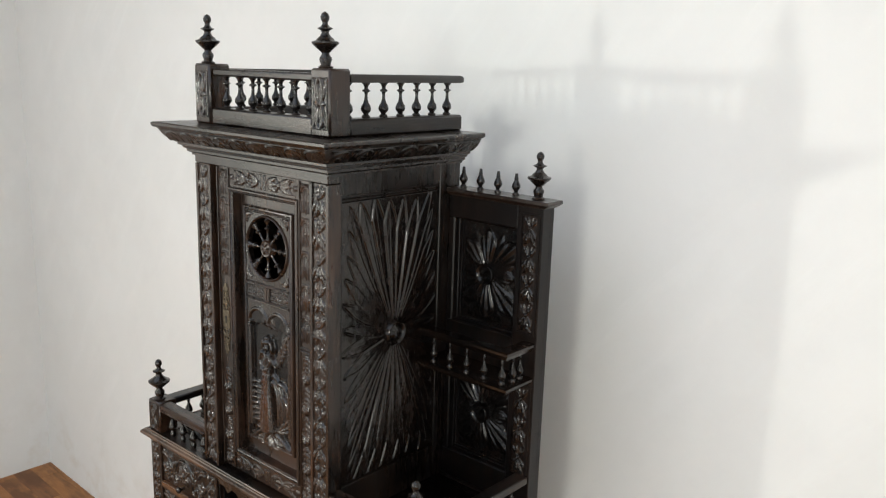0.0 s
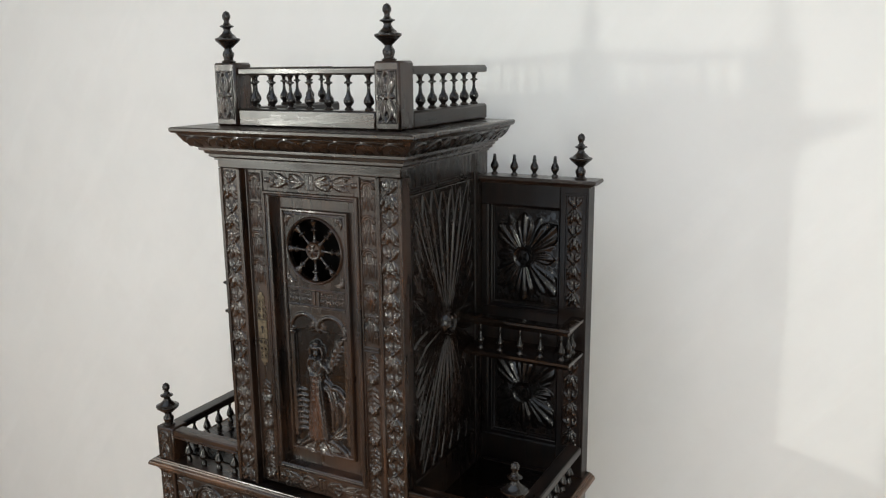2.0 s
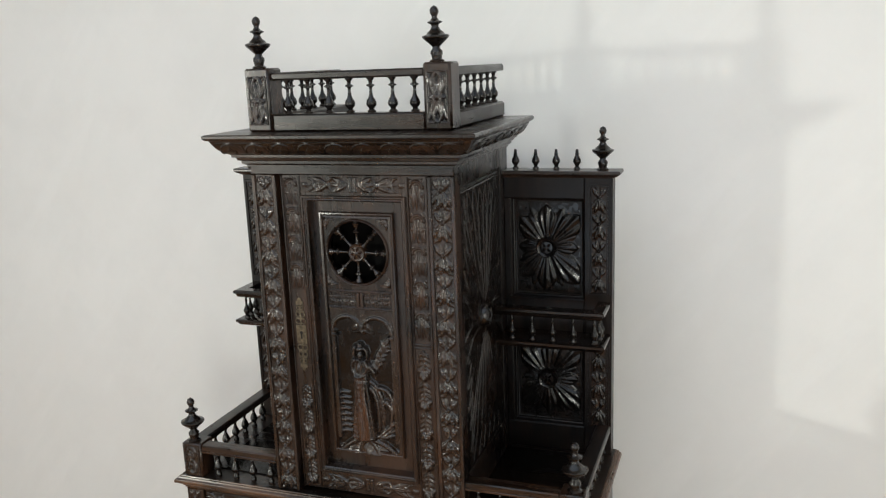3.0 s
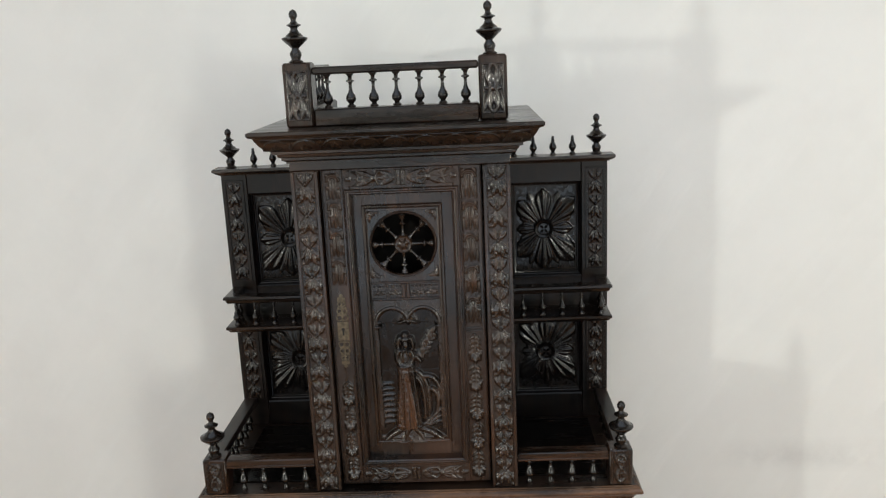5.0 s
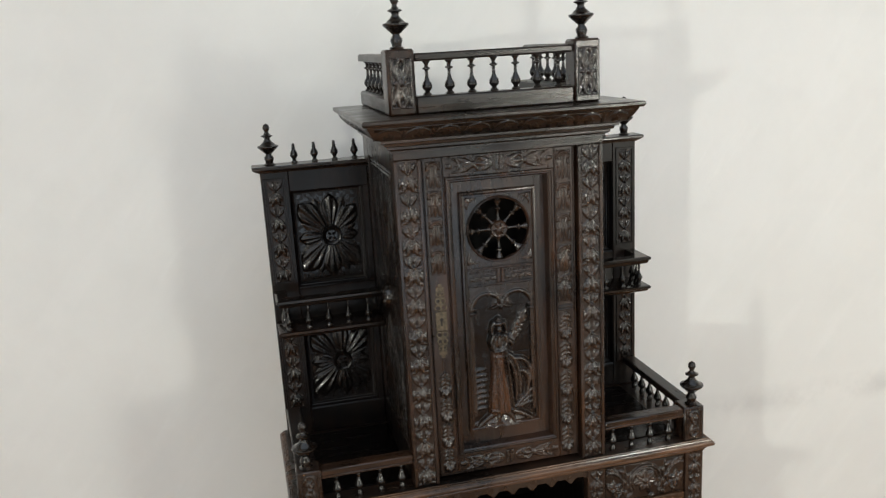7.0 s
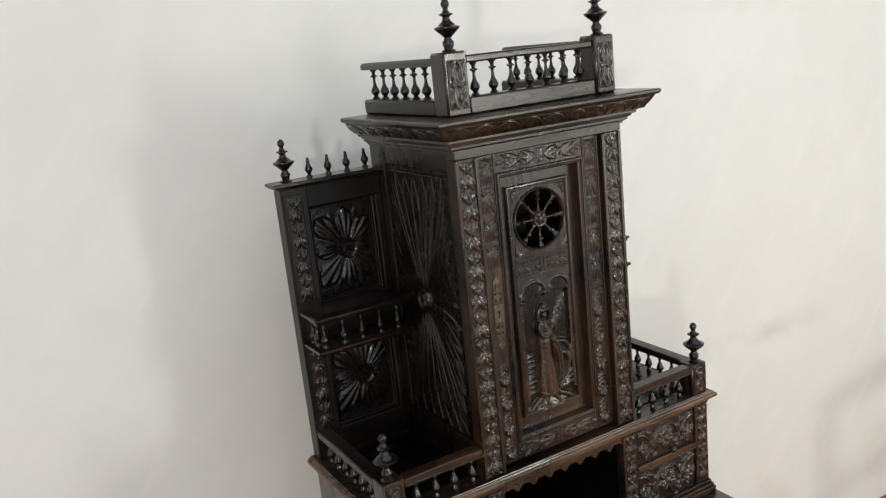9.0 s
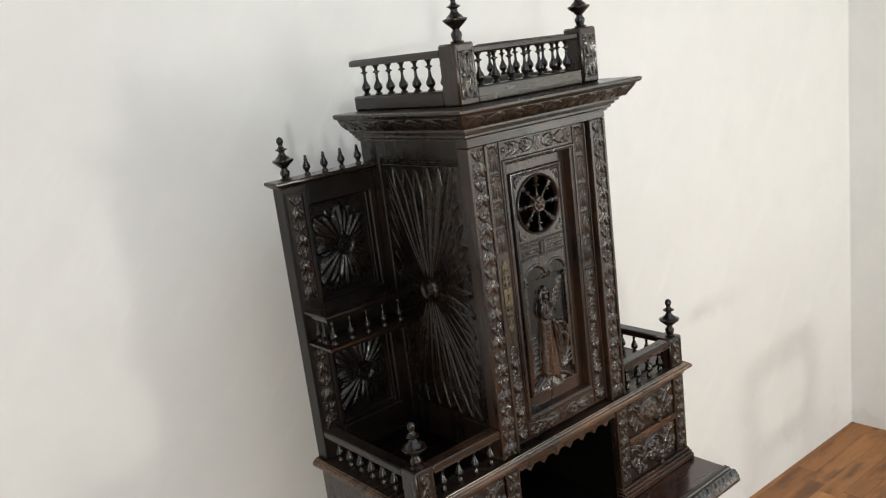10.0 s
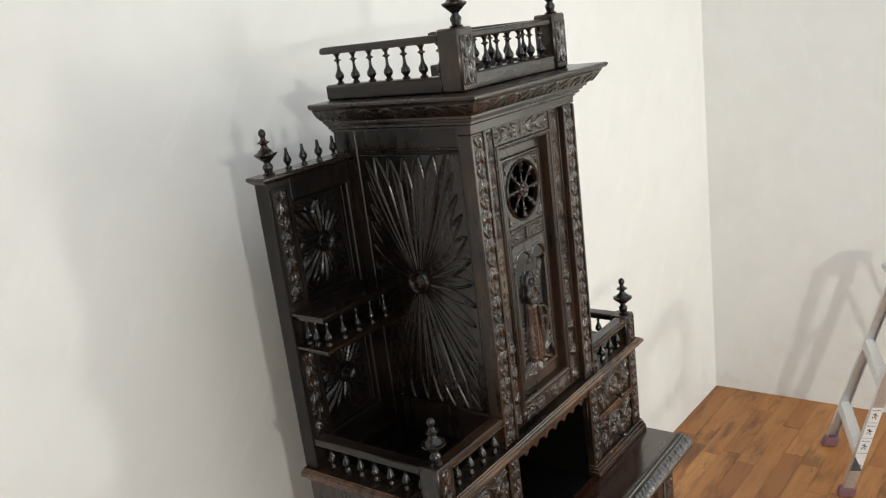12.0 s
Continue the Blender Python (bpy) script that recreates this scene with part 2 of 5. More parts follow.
    h2.inputs[1].default_value = 0.25
    nt.links.new(h.outputs[0], h2.inputs[2])
    relief(nt, bs, h2.outputs[0], 0.20, 0.0025)
    return m


PLASTER = plaster("white_plaster", (0.82, 0.82, 0.805), True)
# for the unseen south wall and ceiling, greyed to cut bounced light
GREYWALL = plaster("bounce_dimming_grey", (0.46, 0.45, 0.43))


def floor_wood(name, source, output):
    m, nt, bs = shader(name)
    info = nt.nodes.new(source)
    tc = nt.nodes.new("ShaderNodeTexCoord")
    add = nt.nodes.new("ShaderNodeVectorMath")
    add.operation = "MULTIPLY_ADD"
    nt.links.new(info.outputs[output], add.inputs[0])
    add.inputs[1].default_value = (13.0, 7.0, 3.0)
    nt.links.new(tc.outputs["Object"], add.inputs[2])
    mp = nt.nodes.new("ShaderNodeMapping")
    mp.inputs["Scale"].default_value = (0.1, 1, 1)
    nt.links.new(add.outputs["Vector"], mp.inputs["Vector"])
    grain = noise_tex(nt, mp.outputs["Vector"], 60.0, 5.0, 0.6)
    mp2 = nt.nodes.new("ShaderNodeMapping")
    mp2.inputs["Scale"].default_value = (0.28, 1, 1)
    nt.links.new(add.outputs["Vector"], mp2.inputs["Vector"])
    stain = noise_tex(nt, mp2.outputs["Vector"], 11.0, 4.0, 0.6)
    c = ramp(nt, info.outputs[output], [(0.0, (0.27, 0.105, 0.030)), (0.3, (0.43, 0.185, 0.056)), (0.6, (0.37, 0.150, 0.043)), (1.0, (0.52, 0.25, 0.086))])
    c = mixed(nt, ranged(nt, grain, 0, 0.65), c, (0.27, 0.108, 0.032))
    c = mixed(nt, ranged(nt, stain, 0, 0.62, 0.52, 0.64), c, (0.090, 0.040, 0.020))
    streak = noise_tex(nt, mp.outputs["Vector"], 24.0, 4.0, 0.65)
    c = mixed(nt, ranged(nt, streak, 0, 0.55, 0.55, 0.68), c, (0.13, 0.055, 0.022))
    scuff = noise_tex(nt, mp2.outputs["Vector"], 46.0, 5.0, 0.7)
    c = mixed(nt, ranged(nt, scuff, 0, 0.7, 0.60, 0.72), c, (0.085, 0.042, 0.024))
    nt.links.new(c, bs.inputs["Base Color"])
    nt.links.new(ranged(nt, stain, 0.42, 0.6), bs.inputs["Roughness"])
    relief(nt, bs, grain, 0.15, 0.001)
    return m


FLOOR = floor_wood("oiled_floor_wood", "ShaderNodeObjectInfo", "Random")
FLOOR_FAR = floor_wood("oiled_floor_wood_joined", "ShaderNodeNewGeometry", "Random Per Island")
GROUT = plain("floor_gap", (0.10, 0.05, 0.025), 0.9)

# ---------------------------------------------------------------- mesh helpers


def part(name, bm, material, parent=None, label="", sharp=38):
    mesh = bpy.data.meshes.new(name)
    bm.to_mesh(mesh)
    bm.free()
    for p in mesh.polygons:
        p.use_smooth = True
    mesh.set_sharp_from_angle(angle=radians(sharp))
    mesh.materials.append(material)
    ob = new(name, mesh)
    if parent:
        ob.parent = parent
    if label:
        ob["label"] = label
    return ob


def box(bm, x0, x1, y0, y1, z0, z1, bevel=0.0015):
    m = Matrix.Translation(((x0 + x1) / 2, (y0 + y1) / 2, (z0 + z1) / 2)) @ Matrix.Diagonal((abs(x1 - x0), abs(y1 - y0), abs(z1 - z0), 1))
    vs = bmesh.ops.create_cube(bm, size=1, matrix=m)["verts"]
    if bevel:
        edges = {e for v in vs for e in v.link_edges}
        bmesh.ops.bevel(bm, geom=list(edges), offset=bevel, segments=1, affect="EDGES", clamp_overlap=True)


def boxed(*sizes, bevel=0.0015):
    bm = bmesh.new()
    box(bm, *sizes, bevel=bevel)
    return bm


def lathe(bm, profile, at=(0, 0, 0), segs=16, turn=None):
    rows = []
    m = Matrix.Translation(at) @ (turn or Matrix.Identity(4))
    for r, z in profile:
        if r < 1e-5:
            rows.append([bm.verts.new(m @ Vector((0, 0, z)))])
        else:
            rows.append([bm.verts.new(m @ Vector((r * math.cos(2 * math.pi * k / segs), r * math.sin(2 * math.pi * k / segs), z))) for k in range(segs)])
    for a, b in zip(rows, rows[1:]):
        for k in range(segs):
            q = [a[k % len(a)], a[(k + 1) % len(a)], b[(k + 1) % len(b)], b[k % len(b)]]
            q = list(dict.fromkeys(q))
            if len(q) > 2:
                bm.faces.new(q)
    for row in (rows[0], rows[-1]):
        if len(row) > 2:
            bm.faces.new(row)
    return bm


def grid(bm, pts):
    vs = [[bm.verts.new(p) for p in row] for row in pts]
    for a, b in zip(vs, vs[1:]):
        for k in range(len(a) - 1):
            bm.faces.new((a[k], a[k + 1], b[k + 1], b[k]))


def facing_front(y):
    return Matrix(((1, 0, 0, 0), (0, 0, -1, y), (0, 1, 0, 0), (0, 0, 0, 1)))


def facing_side(s, x):
    return Matrix(((0, 0, s, s * x), (s, 0, 0, 0), (0, 1, 0, 0), (0, 0, 0, 1)))


def leaf(bm, P, at, angle, length, width, height, ribs=1, shape="point", ns=7, lift=0.0, bend=0.0):
    """A carved leaf that grows out of a panel P (a across, b up, c out of it)."""
    d = Vector((math.cos(radians(angle)), math.sin(radians(angle)), 0))
    n = Vector((-d.y, d.x, 0))
    nc = 4 * ribs
    pts = []
    for i in range(ns + 1):
        s = i / ns
        if shape == "wedge":
            w = s / 0.8 if s < 0.8 else (1 - s) / 0.2
            env = 0.45 + 0.55 * math.sin(math.pi * min(1, 0.15 + s * 0.8))
        elif shape == "drop":
            w = math.sin(math.pi * s ** 1.7)
            env = 0.25 + 0.75 * s ** 1.2 if s < 0.95 else 0.5
        elif shape == "round":
            w = math.sin(math.pi * min(1, 0.08 + s * 0.92) ** 0.9) ** 0.6
            env = math.sin(math.pi * (0.1 + 0.8 * s)) ** 0.7
        else:
            w = math.sin(math.pi * s ** 0.8) ** 0.8 if 0 < s < 1 else 0
            env = math.sin(math.pi * (0.12 + 0.8 * s)) ** 0.8
        w = max(w, 0.02) * width / 2
        row = []
        for j in range(nc + 1):
            c = 2 * j / nc - 1
            ridge = 0.42 + 0.58 * (1 - abs(((c + 1) / 2 * ribs) % 1 - 0.5) * 2)
            edge = min(1, (1 - abs(c)) * 3.0)
            h = height * env * ridge * edge + lift * s - (0.0006 if edge == 0 else 0)
            off = d * (s * length) + n * (c * w + bend * length * s * s)
            row.append(P @ (Vector((at[0], at[1], h)) + off))
        pts.append(row)
    grid(bm, pts)


def boss(bm, P, at, profile, segs=12):
    turn = P @ Matrix.Translation((at[0], at[1], 0))
    lathe(bm, profile, (0, 0, 0), segs, turn)


def arc(bm, P, at, radius, tube, height, a0, a1, n=12):
    pts = []
    for i in range(n + 1):
        a = radians(a0 + (a1 - a0) * i / n)
        row = []
        for o, h in ((-1, -0.05), (-0.6, 0.75), (0, 1), (0.6, 0.75), (1, -0.05)):
            r = radius + o * tube
            row.append(P @ Vector((at[0] + r * math.cos(a), at[1] + r * math.sin(a), h * height)))
        pts.append(row)
    grid(bm, pts)


def bar(bm, P, a0, a1, b0, b1, h0, h1, inset=0.001):
    lo = [bm.verts.new(P @ Vector(p)) for p in ((a0, b0, h0), (a1, b0, h0), (a1, b1, h0), (a0, b1, h0))]
    md = [bm.verts.new(P @ Vector(p)) for p in ((a0, b0, h1 - inset), (a1, b0, h1 - inset), (a1, b1, h1 - inset), (a0, b1, h1 - inset))]
    a0, a1, b0, b1 = a0 + inset, a1 - inset, b0 + inset, b1 - inset
    hi = [bm.verts.new(P @ Vector(p)) for p in ((a0, b0, h1), (a1, b0, h1), (a1, b1, h1), (a0, b1, h1))]
    bm.faces.new(hi)
    bm.faces.new(lo[::-1])
    for r, q in ((lo, md), (md, hi)):
        for k in range(4):
            bm.faces.new((r[k], r[(k + 1) % 4], q[(k + 1) % 4], q[k]))


def frame_mould(bm, P, a0, a1, b0, b1, profile):
    """A mitred frame; profile: (inwards, out of the panel)."""
    rows = [[bm.verts.new(P @ Vector(p)) for p in ((a0 + i, b0 + i, h), (a1 - i, b0 + i, h), (a1 - i, b1 - i, h), (a0 + i, b1 - i, h))] for i, h in profile]
    for r, q in zip(rows, rows[1:]):
        for k in range(4):
            bm.faces.new((r[k], r[(k + 1) % 4], q[(k + 1) % 4], q[k]))


def wrap_mould(bm, profile, hw, front, back, lid=True):
    """A moulding round three sides; profile: (outwards, height), from the top to the bottom."""
    rows = [[bm.verts.new(p) for p in ((-hw - o, back, z), (-hw - o, front - o, z), (hw + o, front - o, z), (hw + o, back, z))] for o, z in profile]
    for r, q in zip(rows, rows[1:]):
        for k in range(3):
            bm.faces.new((r[k], q[k], q[k + 1], r[k + 1]))
        bm.faces.new((r[3], q[3], q[0], r[0]))
    if lid:
        bm.faces.new(rows[0])
        bm.faces.new(rows[-1][::-1])


class Carving:
    """Relief cut into a flat board: heights over a grid, a across and b up."""

    def __init__(self, a0, a1, b0, b1, step=0.0008, ground=0.0):
        self.na, self.nb = max(6, round((a1 - a0) / step)), max(6, round((b1 - b0) / step))
        self.a, self.b = np.linspace(a0, a1, self.na), np.linspace(b0, b1, self.nb)
        self.A, self.B = np.meshgrid(self.a, self.b)
        self.H = np.full(self.A.shape, ground)

    def near(self, a, b, r):
        i0, i1 = np.searchsorted(self.a, (a - r, a + r))
        j0, j1 = np.searchsorted(self.b, (b - r, b + r))
        return np.s_[j0:j1, i0:i1]

    def lump(self, a, b, ra, rb, h, tilt=0.0):
        """An ellipsoid half sunk in the board."""
        k = self.near(a, b, max(ra, rb))
        c, sn = math.cos(radians(tilt)), math.sin(radians(tilt))
        x, y = self.A[k] - a, self.B[k] - b
        u, v = (x * c + y * sn) / ra, (y * c - x * sn) / rb
        self.H[k] = np.maximum(self.H[k], h * np.sqrt(np.maximum(0, 1 - u * u - v * v)))

    def fold(self, p0, p1, p2, width, h, taper=0.5):
        """A curved ridge that thins out towards its end."""
        for i in range(70):
            q = i / 69
            a, b = [(1 - q) ** 2 * x + 2 * q * (1 - q) * y + q * q * z for x, y, z in zip(p0, p1, p2)]
            w = width * (1 - taper * q)
            k = self.near(a, b, w)
            d2 = ((self.A[k] - a) ** 2 + (self.B[k] - b) ** 2) / (w * w)
            self.H[k] = np.maximum(self.H[k], h * (1 - taper * 0.6 * q) * np.sqrt(np.maximum(0, 1 - d2)))

    def leaf(self, a, b, angle, length, width, h, rib=0.3, blunt=0.75):
        """A leaf with a cut along its middle; blunt: where it is widest."""
        k = self.near(a, b, length)
        dx, dy = math.cos(radians(angle)), math.sin(radians(angle))
        x, y = self.A[k] - a, self.B[k] - b
        u, v = (x * dx + y * dy) / length, y * dx - x * dy
        ok = (u > 0) & (u < 1)
        uu = np.clip(u, 0.001, 0.999)
        w = width / 2 * np.sin(math.pi * uu ** blunt) ** 0.8 + 1e-6
        f = np.abs(v) / w
        hh = h * (0.55 + 0.45 * np.sin(math.pi * uu ** blunt)) * np.sqrt(np.maximum(0, 1 - f * f)) * (1 - rib * np.exp(-(f / 0.22) ** 2))
        self.H[k] = np.where(ok & (f < 1), np.maximum(self.H[k], hh), self.H[k])

    def ring(self, a, b, r, tube, h, a0=0.0, a1=360.0):
        k = self.near(a, b, r + tube)
        x, y = self.A[k] - a, self.B[k] - b
        d = (np.hypot(x, y) - r) / tube
        th = (np.degrees(np.arctan2(y, x)) - a0) % 360
        self.H[k] = np.where(th <= a1 - a0, np.maximum(self.H[k], h * np.sqrt(np.maximum(0, 1 - d * d))), self.H[k])

    def block(self, a0, a1, b0, b1, h):
        self.H = np.where((self.A > a0) & (self.A < a1) & (self.B > b0) & (self.B < b1), np.maximum(self.H, h), self.H)

    def soften(self, times=1):
        for _ in range(times):
            H = self.H
            H[1:-1, 1:-1] = 0.4 * H[1:-1, 1:-1] + 0.15 * (H[:-2, 1:-1] + H[2:, 1:-1] + H[1:-1, :-2] + H[1:-1, 2:])

    def gouged(self, amount, size, seed):
        """Tool marks: an uneven surface with bumps of about that size."""
        rng = np.random.default_rng(seed)
        n = np.zeros(self.H.shape)
        for _ in range(14):
            t, f, p = rng.uniform(0, math.pi), rng.uniform(0.6, 1.7) * 2 * math.pi / size, rng.uniform(0, 6.3)
            n += np.sin((self.A * math.cos(t) + self.B * math.sin(t)) * f + p + 1.3 * np.sin((self.B * math.cos(t) - self.A * math.sin(t)) * f * 0.7 + 2 * p))
        self.H = self.H + amount * n / 3.7 * np.clip((self.H - self.H.min()) / 0.003, 0.12, 1)

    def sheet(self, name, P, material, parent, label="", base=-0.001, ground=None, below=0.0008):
        """The mesh; ground: a darker tone for the deepest cuts, their shade put into colour."""
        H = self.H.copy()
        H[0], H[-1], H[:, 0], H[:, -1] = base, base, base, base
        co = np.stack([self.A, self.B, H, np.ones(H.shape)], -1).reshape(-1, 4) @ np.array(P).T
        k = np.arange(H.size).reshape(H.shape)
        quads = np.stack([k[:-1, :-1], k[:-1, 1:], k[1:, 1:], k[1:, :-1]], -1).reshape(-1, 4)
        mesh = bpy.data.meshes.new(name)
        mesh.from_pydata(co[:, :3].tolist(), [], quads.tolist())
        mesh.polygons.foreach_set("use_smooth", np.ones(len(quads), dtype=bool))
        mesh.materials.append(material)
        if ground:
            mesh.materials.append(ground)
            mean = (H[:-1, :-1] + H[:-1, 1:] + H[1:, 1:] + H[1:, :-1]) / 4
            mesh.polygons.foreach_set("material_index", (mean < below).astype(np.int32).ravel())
        ob = new(name, mesh)
        ob.parent = parent
        if label:
            ob["label"] = label
        return ob


def bellflower(c, a, b, p, w, h, rng):
    """A ball from which two leaves rise and a long flared bell of petals hangs down."""
    z = b + 0.10 * p
    for sg in (-1, 1):
        c.leaf(a + sg * 0.0002, z - 0.03 * p, 90 - sg * rng.uniform(30, 37), 0.44 * p, w * 0.52, h * rng.uniform(0.75, 0.95), 0.4, 1.25)
        c.leaf(a + sg * w * 0.20, z + 0.08 * p, 90 - sg * 8, 0.32 * p, w * 0.34, h * 0.7, 0.2, 1.1)
        c.leaf(a + sg * 0.0006, z + 0.02 * p, 270 + sg * rng.uniform(11, 15), 0.62 * p, w * 0.50, h * rng.uniform(1.0, 1.3), 0.35, 1.7)
        c.leaf(a + sg * 0.0012, z + 0.02 * p, 270 + sg * rng.uniform(29, 36), 0.60 * p, w * 0.48, h * rng.uniform(0.8, 1.05), 0.3, 1.5)
        c.leaf(a + sg * w * 0.97, b - 0.02 * p, 270 + sg * 5, 0.34 * p, w * 0.28, h * 0.55, 0.2)
        c.fold((a + sg * w * 0.55, b - 0.45 * p), (a + sg * w * 0.8, b - 0.41 * p), (a + sg * w * 0.98, b - 0.50 * p), 0.0011, h * 0.4, 0.1)
    c.leaf(a, z, 270, 0.50 * p, w * 0.24, h * 1.5, 0.0, 1.5)
    c.lump(a + rng.uniform(-0.0005, 0.0005), z + 0.01 * p, w * 0.20, w * 0.24, h * 1.6)


def fingers(c, a, b, p, w, h, rng):
    """A round-headed arch as wide as the strip, its sunk panel filled with upright flutes."""
    c.ring(a, b + 0.20 * p, w * 0.80, 0.0017, h, 0, 180)
    c.ring(a, b + 0.20 * p, w * 0.50, 0.0010, h * 0.6, 0, 180)
    for sg in (-1, 1):
        c.leaf(a + sg * w * 0.84, b - 0.46 * p, 90, 0.62 * p, w * 0.24, h * 0.6, 0.0)
        c.leaf(a + sg * w * 0.36, b + 0.26 * p, 270 + sg * rng.uniform(0, 5), 0.68 * p, w * 0.44, h * 0.9, 0.3, 0.9)
        c.lump(a + sg * w * 0.72, b - 0.02 * p, 0.0016, 0.0026, h * 0.9)
        c.leaf(a + sg * w * 0.60, b + 0.46 * p, 270 + sg * 40, 0.14 * p, w * 0.3, h * 0.6, 0.0)
    c.leaf(a, b + 0.30 * p, 270, 0.76 * p, w * 0.34, h * rng.uniform(1.1, 1.3), 0.0, 0.9)


def tassel(c, a, b, p, w, h, rng):
    """A hanging bud with small side leaves that ends in three round lobes."""
    c.fold((a, b + 0.48 * p), (a + rng.uniform(-0.001, 0.001), b + 0.1 * p), (a, b - 0.2 * p), 0.0028, h, 0.1)
    for sg in (-1, 1):
        for j in range(4):
            c.leaf(a + sg * 0.0012, b + (0.44 - 0.155 * j) * p, 270 + sg * rng.uniform(34, 46), 0.24 * p, w * 0.42, h * rng.uniform(0.7, 1.0), 0.2)
        c.lump(a + sg * w * 0.42, b - 0.28 * p, w * 0.34, w * 0.62, h * rng.uniform(1.5, 1.8), sg * 14)
        c.lump(a + sg * w * 0.80, b - 0.16 * p, w * 0.18, w * 0.30, h * 0.8)
    c.lump(a, b - 0.36 * p, w * 0.32, w * 0.58, h * rng.uniform(1.7, 2.0))


def chain(motif, a, half, b0, b1, count, h, seed):
    """A strip of one motif after another, downwards."""
    c = Carving(a - half, a + half, b0, b1)
    p, rng = (b1 - b0) / count, random.Random(seed)
    for k in range(count):
        motif(c, a + rng.uniform(-0.0004, 0.0004), b1 - p * (k + 0.5) + rng.uniform(-0.0006, 0.0006), p, half * 0.96, h, rng)
    c.soften(2)
    c.gouged(0.00024, 0.008, seed)
    return c


# ---------------------------------------------------------------- the room


def backwall(x):
    """The y of the long wall's face at x: it stands a little askew."""
    return 1.201 + (XR - x) * (1.337 - 1.201) / (XR - XL)


def slab(name, corners, z0, z1, material, label, category="wall"):
    bm = bmesh.new()
    lo = [bm.verts.new((*c, z0)) for c in corners]
    hi = [bm.verts.new((*c, z1)) for c in corners]
    bm.faces.new(hi)
    bm.faces.new(lo[::-1])
    for k in range(len(corners)):
        bm.faces.new((lo[k], lo[(k + 1) % len(corners)], hi[(k + 1) % len(corners)], hi[k]))
    bmesh.ops.recalc_face_normals(bm, faces=bm.faces)
    return tagged(part(name, bm, material), label, category, kind="structure")


def pierced_wall(name, along, a0, a1, depth0, depth1, holes, label, material):
    """A wall along x or y from a0 to a1 with lamp openings (c, z, w, h)."""
    bm = bmesh.new()
    cuts = [a0]
    blocks = []
    for c, z, w, h in sorted(holes):
        blocks.append((cuts[-1], c - w / 2, 0, ZC))
        blocks.append((c - w / 2, c + w / 2, 0, z - h / 2))
        blocks.append((c - w / 2, c + w / 2, z + h / 2, ZC))
        cuts.append(c + w / 2)
    blocks.append((cuts[-1], a1, 0, ZC))
    for s0, s1, z0, z1 in blocks:
        if along == "x":
            box(bm, s0, s1, depth0, depth1, z0, z1, 0)
        else:
            box(bm, depth0, depth1, s0, s1, z0, z1, 0)
    return tagged(part(name, bm, material), label, "wall", kind="structure")


slab("wall_north", [(XL - 0.2, backwall(XL - 0.2)), (XR + 0.2, backwall(XR + 0.2)), (XR + 0.2, 1.5), (XL - 0.2, 1.5)], 0, ZC, PLASTER, "long white trowelled plaster wall behind the cabinet")
pierced_wall("wall_east", "y", YF, 1.3, XR, XR + 0.15, [(-1.15, 1.05, 0.94, 0.89)], "white plaster end wall above the wooden floor, with an added opening for a fill lamp", PLASTER)
pierced_wall("wall_west", "y", YF, 1.4, XL - 0.15, XL, [(-2.04, 1.52, 0.16, 0.16), (-1.28, 1.05, 1.14, 0.89)], "white plaster end wall with a small window and an added opening for a fill lamp", PLASTER)
pierced_wall("wall_south", "x", XL - 0.15, XR + 0.15, YF - 0.15, YF, [(0.80, 1.6, 0.46, 0.40), (-1.05, 0.58, 2.44, 0.66)], "unseen plaster wall, grey to dim the bounce, with a small window and a low fill-lamp opening", GREYWALL)
# unseen ceiling, left open where the overhead fill sits
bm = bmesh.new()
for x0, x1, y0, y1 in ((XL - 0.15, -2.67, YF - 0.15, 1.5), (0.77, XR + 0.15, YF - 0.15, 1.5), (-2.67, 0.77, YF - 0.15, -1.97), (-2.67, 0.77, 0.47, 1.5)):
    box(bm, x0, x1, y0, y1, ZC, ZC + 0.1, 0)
tagged(part("ceiling", bm, GREYWALL), "unseen ceiling, grey to dim the bounce, with a wide opening for the overhead fill lamp", "ceiling", kind="structure")

# ---------------------------------------------------------------- the carved cabinet
CX, YB = -1.007, 1.012      # its middle and its back
cabinet = tagged(new("carved_cabinet"), "tall black-stained carved oak cabinet with galleries, finials and a pierced door", "cabinet")
cabinet.location = (CX, YB, 0)

TF = -0.2755    # face of the tower's pillars
TW = 0.159      # half width of the tower
Z0, Z1 = 0.968, 1.492


def finial_mesh(k=1.0):
    bm = bmesh.new()
    prof = [(0.0, 0), (0.0094, 0), (0.0100, 0.0018), (0.0064, 0.0040), (0.0068, 0.0066), (0.0082, 0.0105), (0.0080, 0.0135), (0.0054, 0.0170), (0.0049, 0.0192), (0.0080, 0.0222), (0.0132, 0.0268), (0.0168, 0.0300), (0.0179, 0.0318), (0.0176, 0.0334), (0.0124, 0.0350), (0.0108, 0.0374),
            (0.0070, 0.0404), (0.0047, 0.0448), (0.0056, 0.0474), (0.0098, 0.0494), (0.0100, 0.0506), (0.0058, 0.0524), (0.0035, 0.0556), (0.0038, 0.0584), (0.0056, 0.0612), (0.0059, 0.0647), (0.0043, 0.0686), (0.0, 0.0714)]
    return lathe(bm, [(r * k, z * k) for r, z in prof], segs=20)


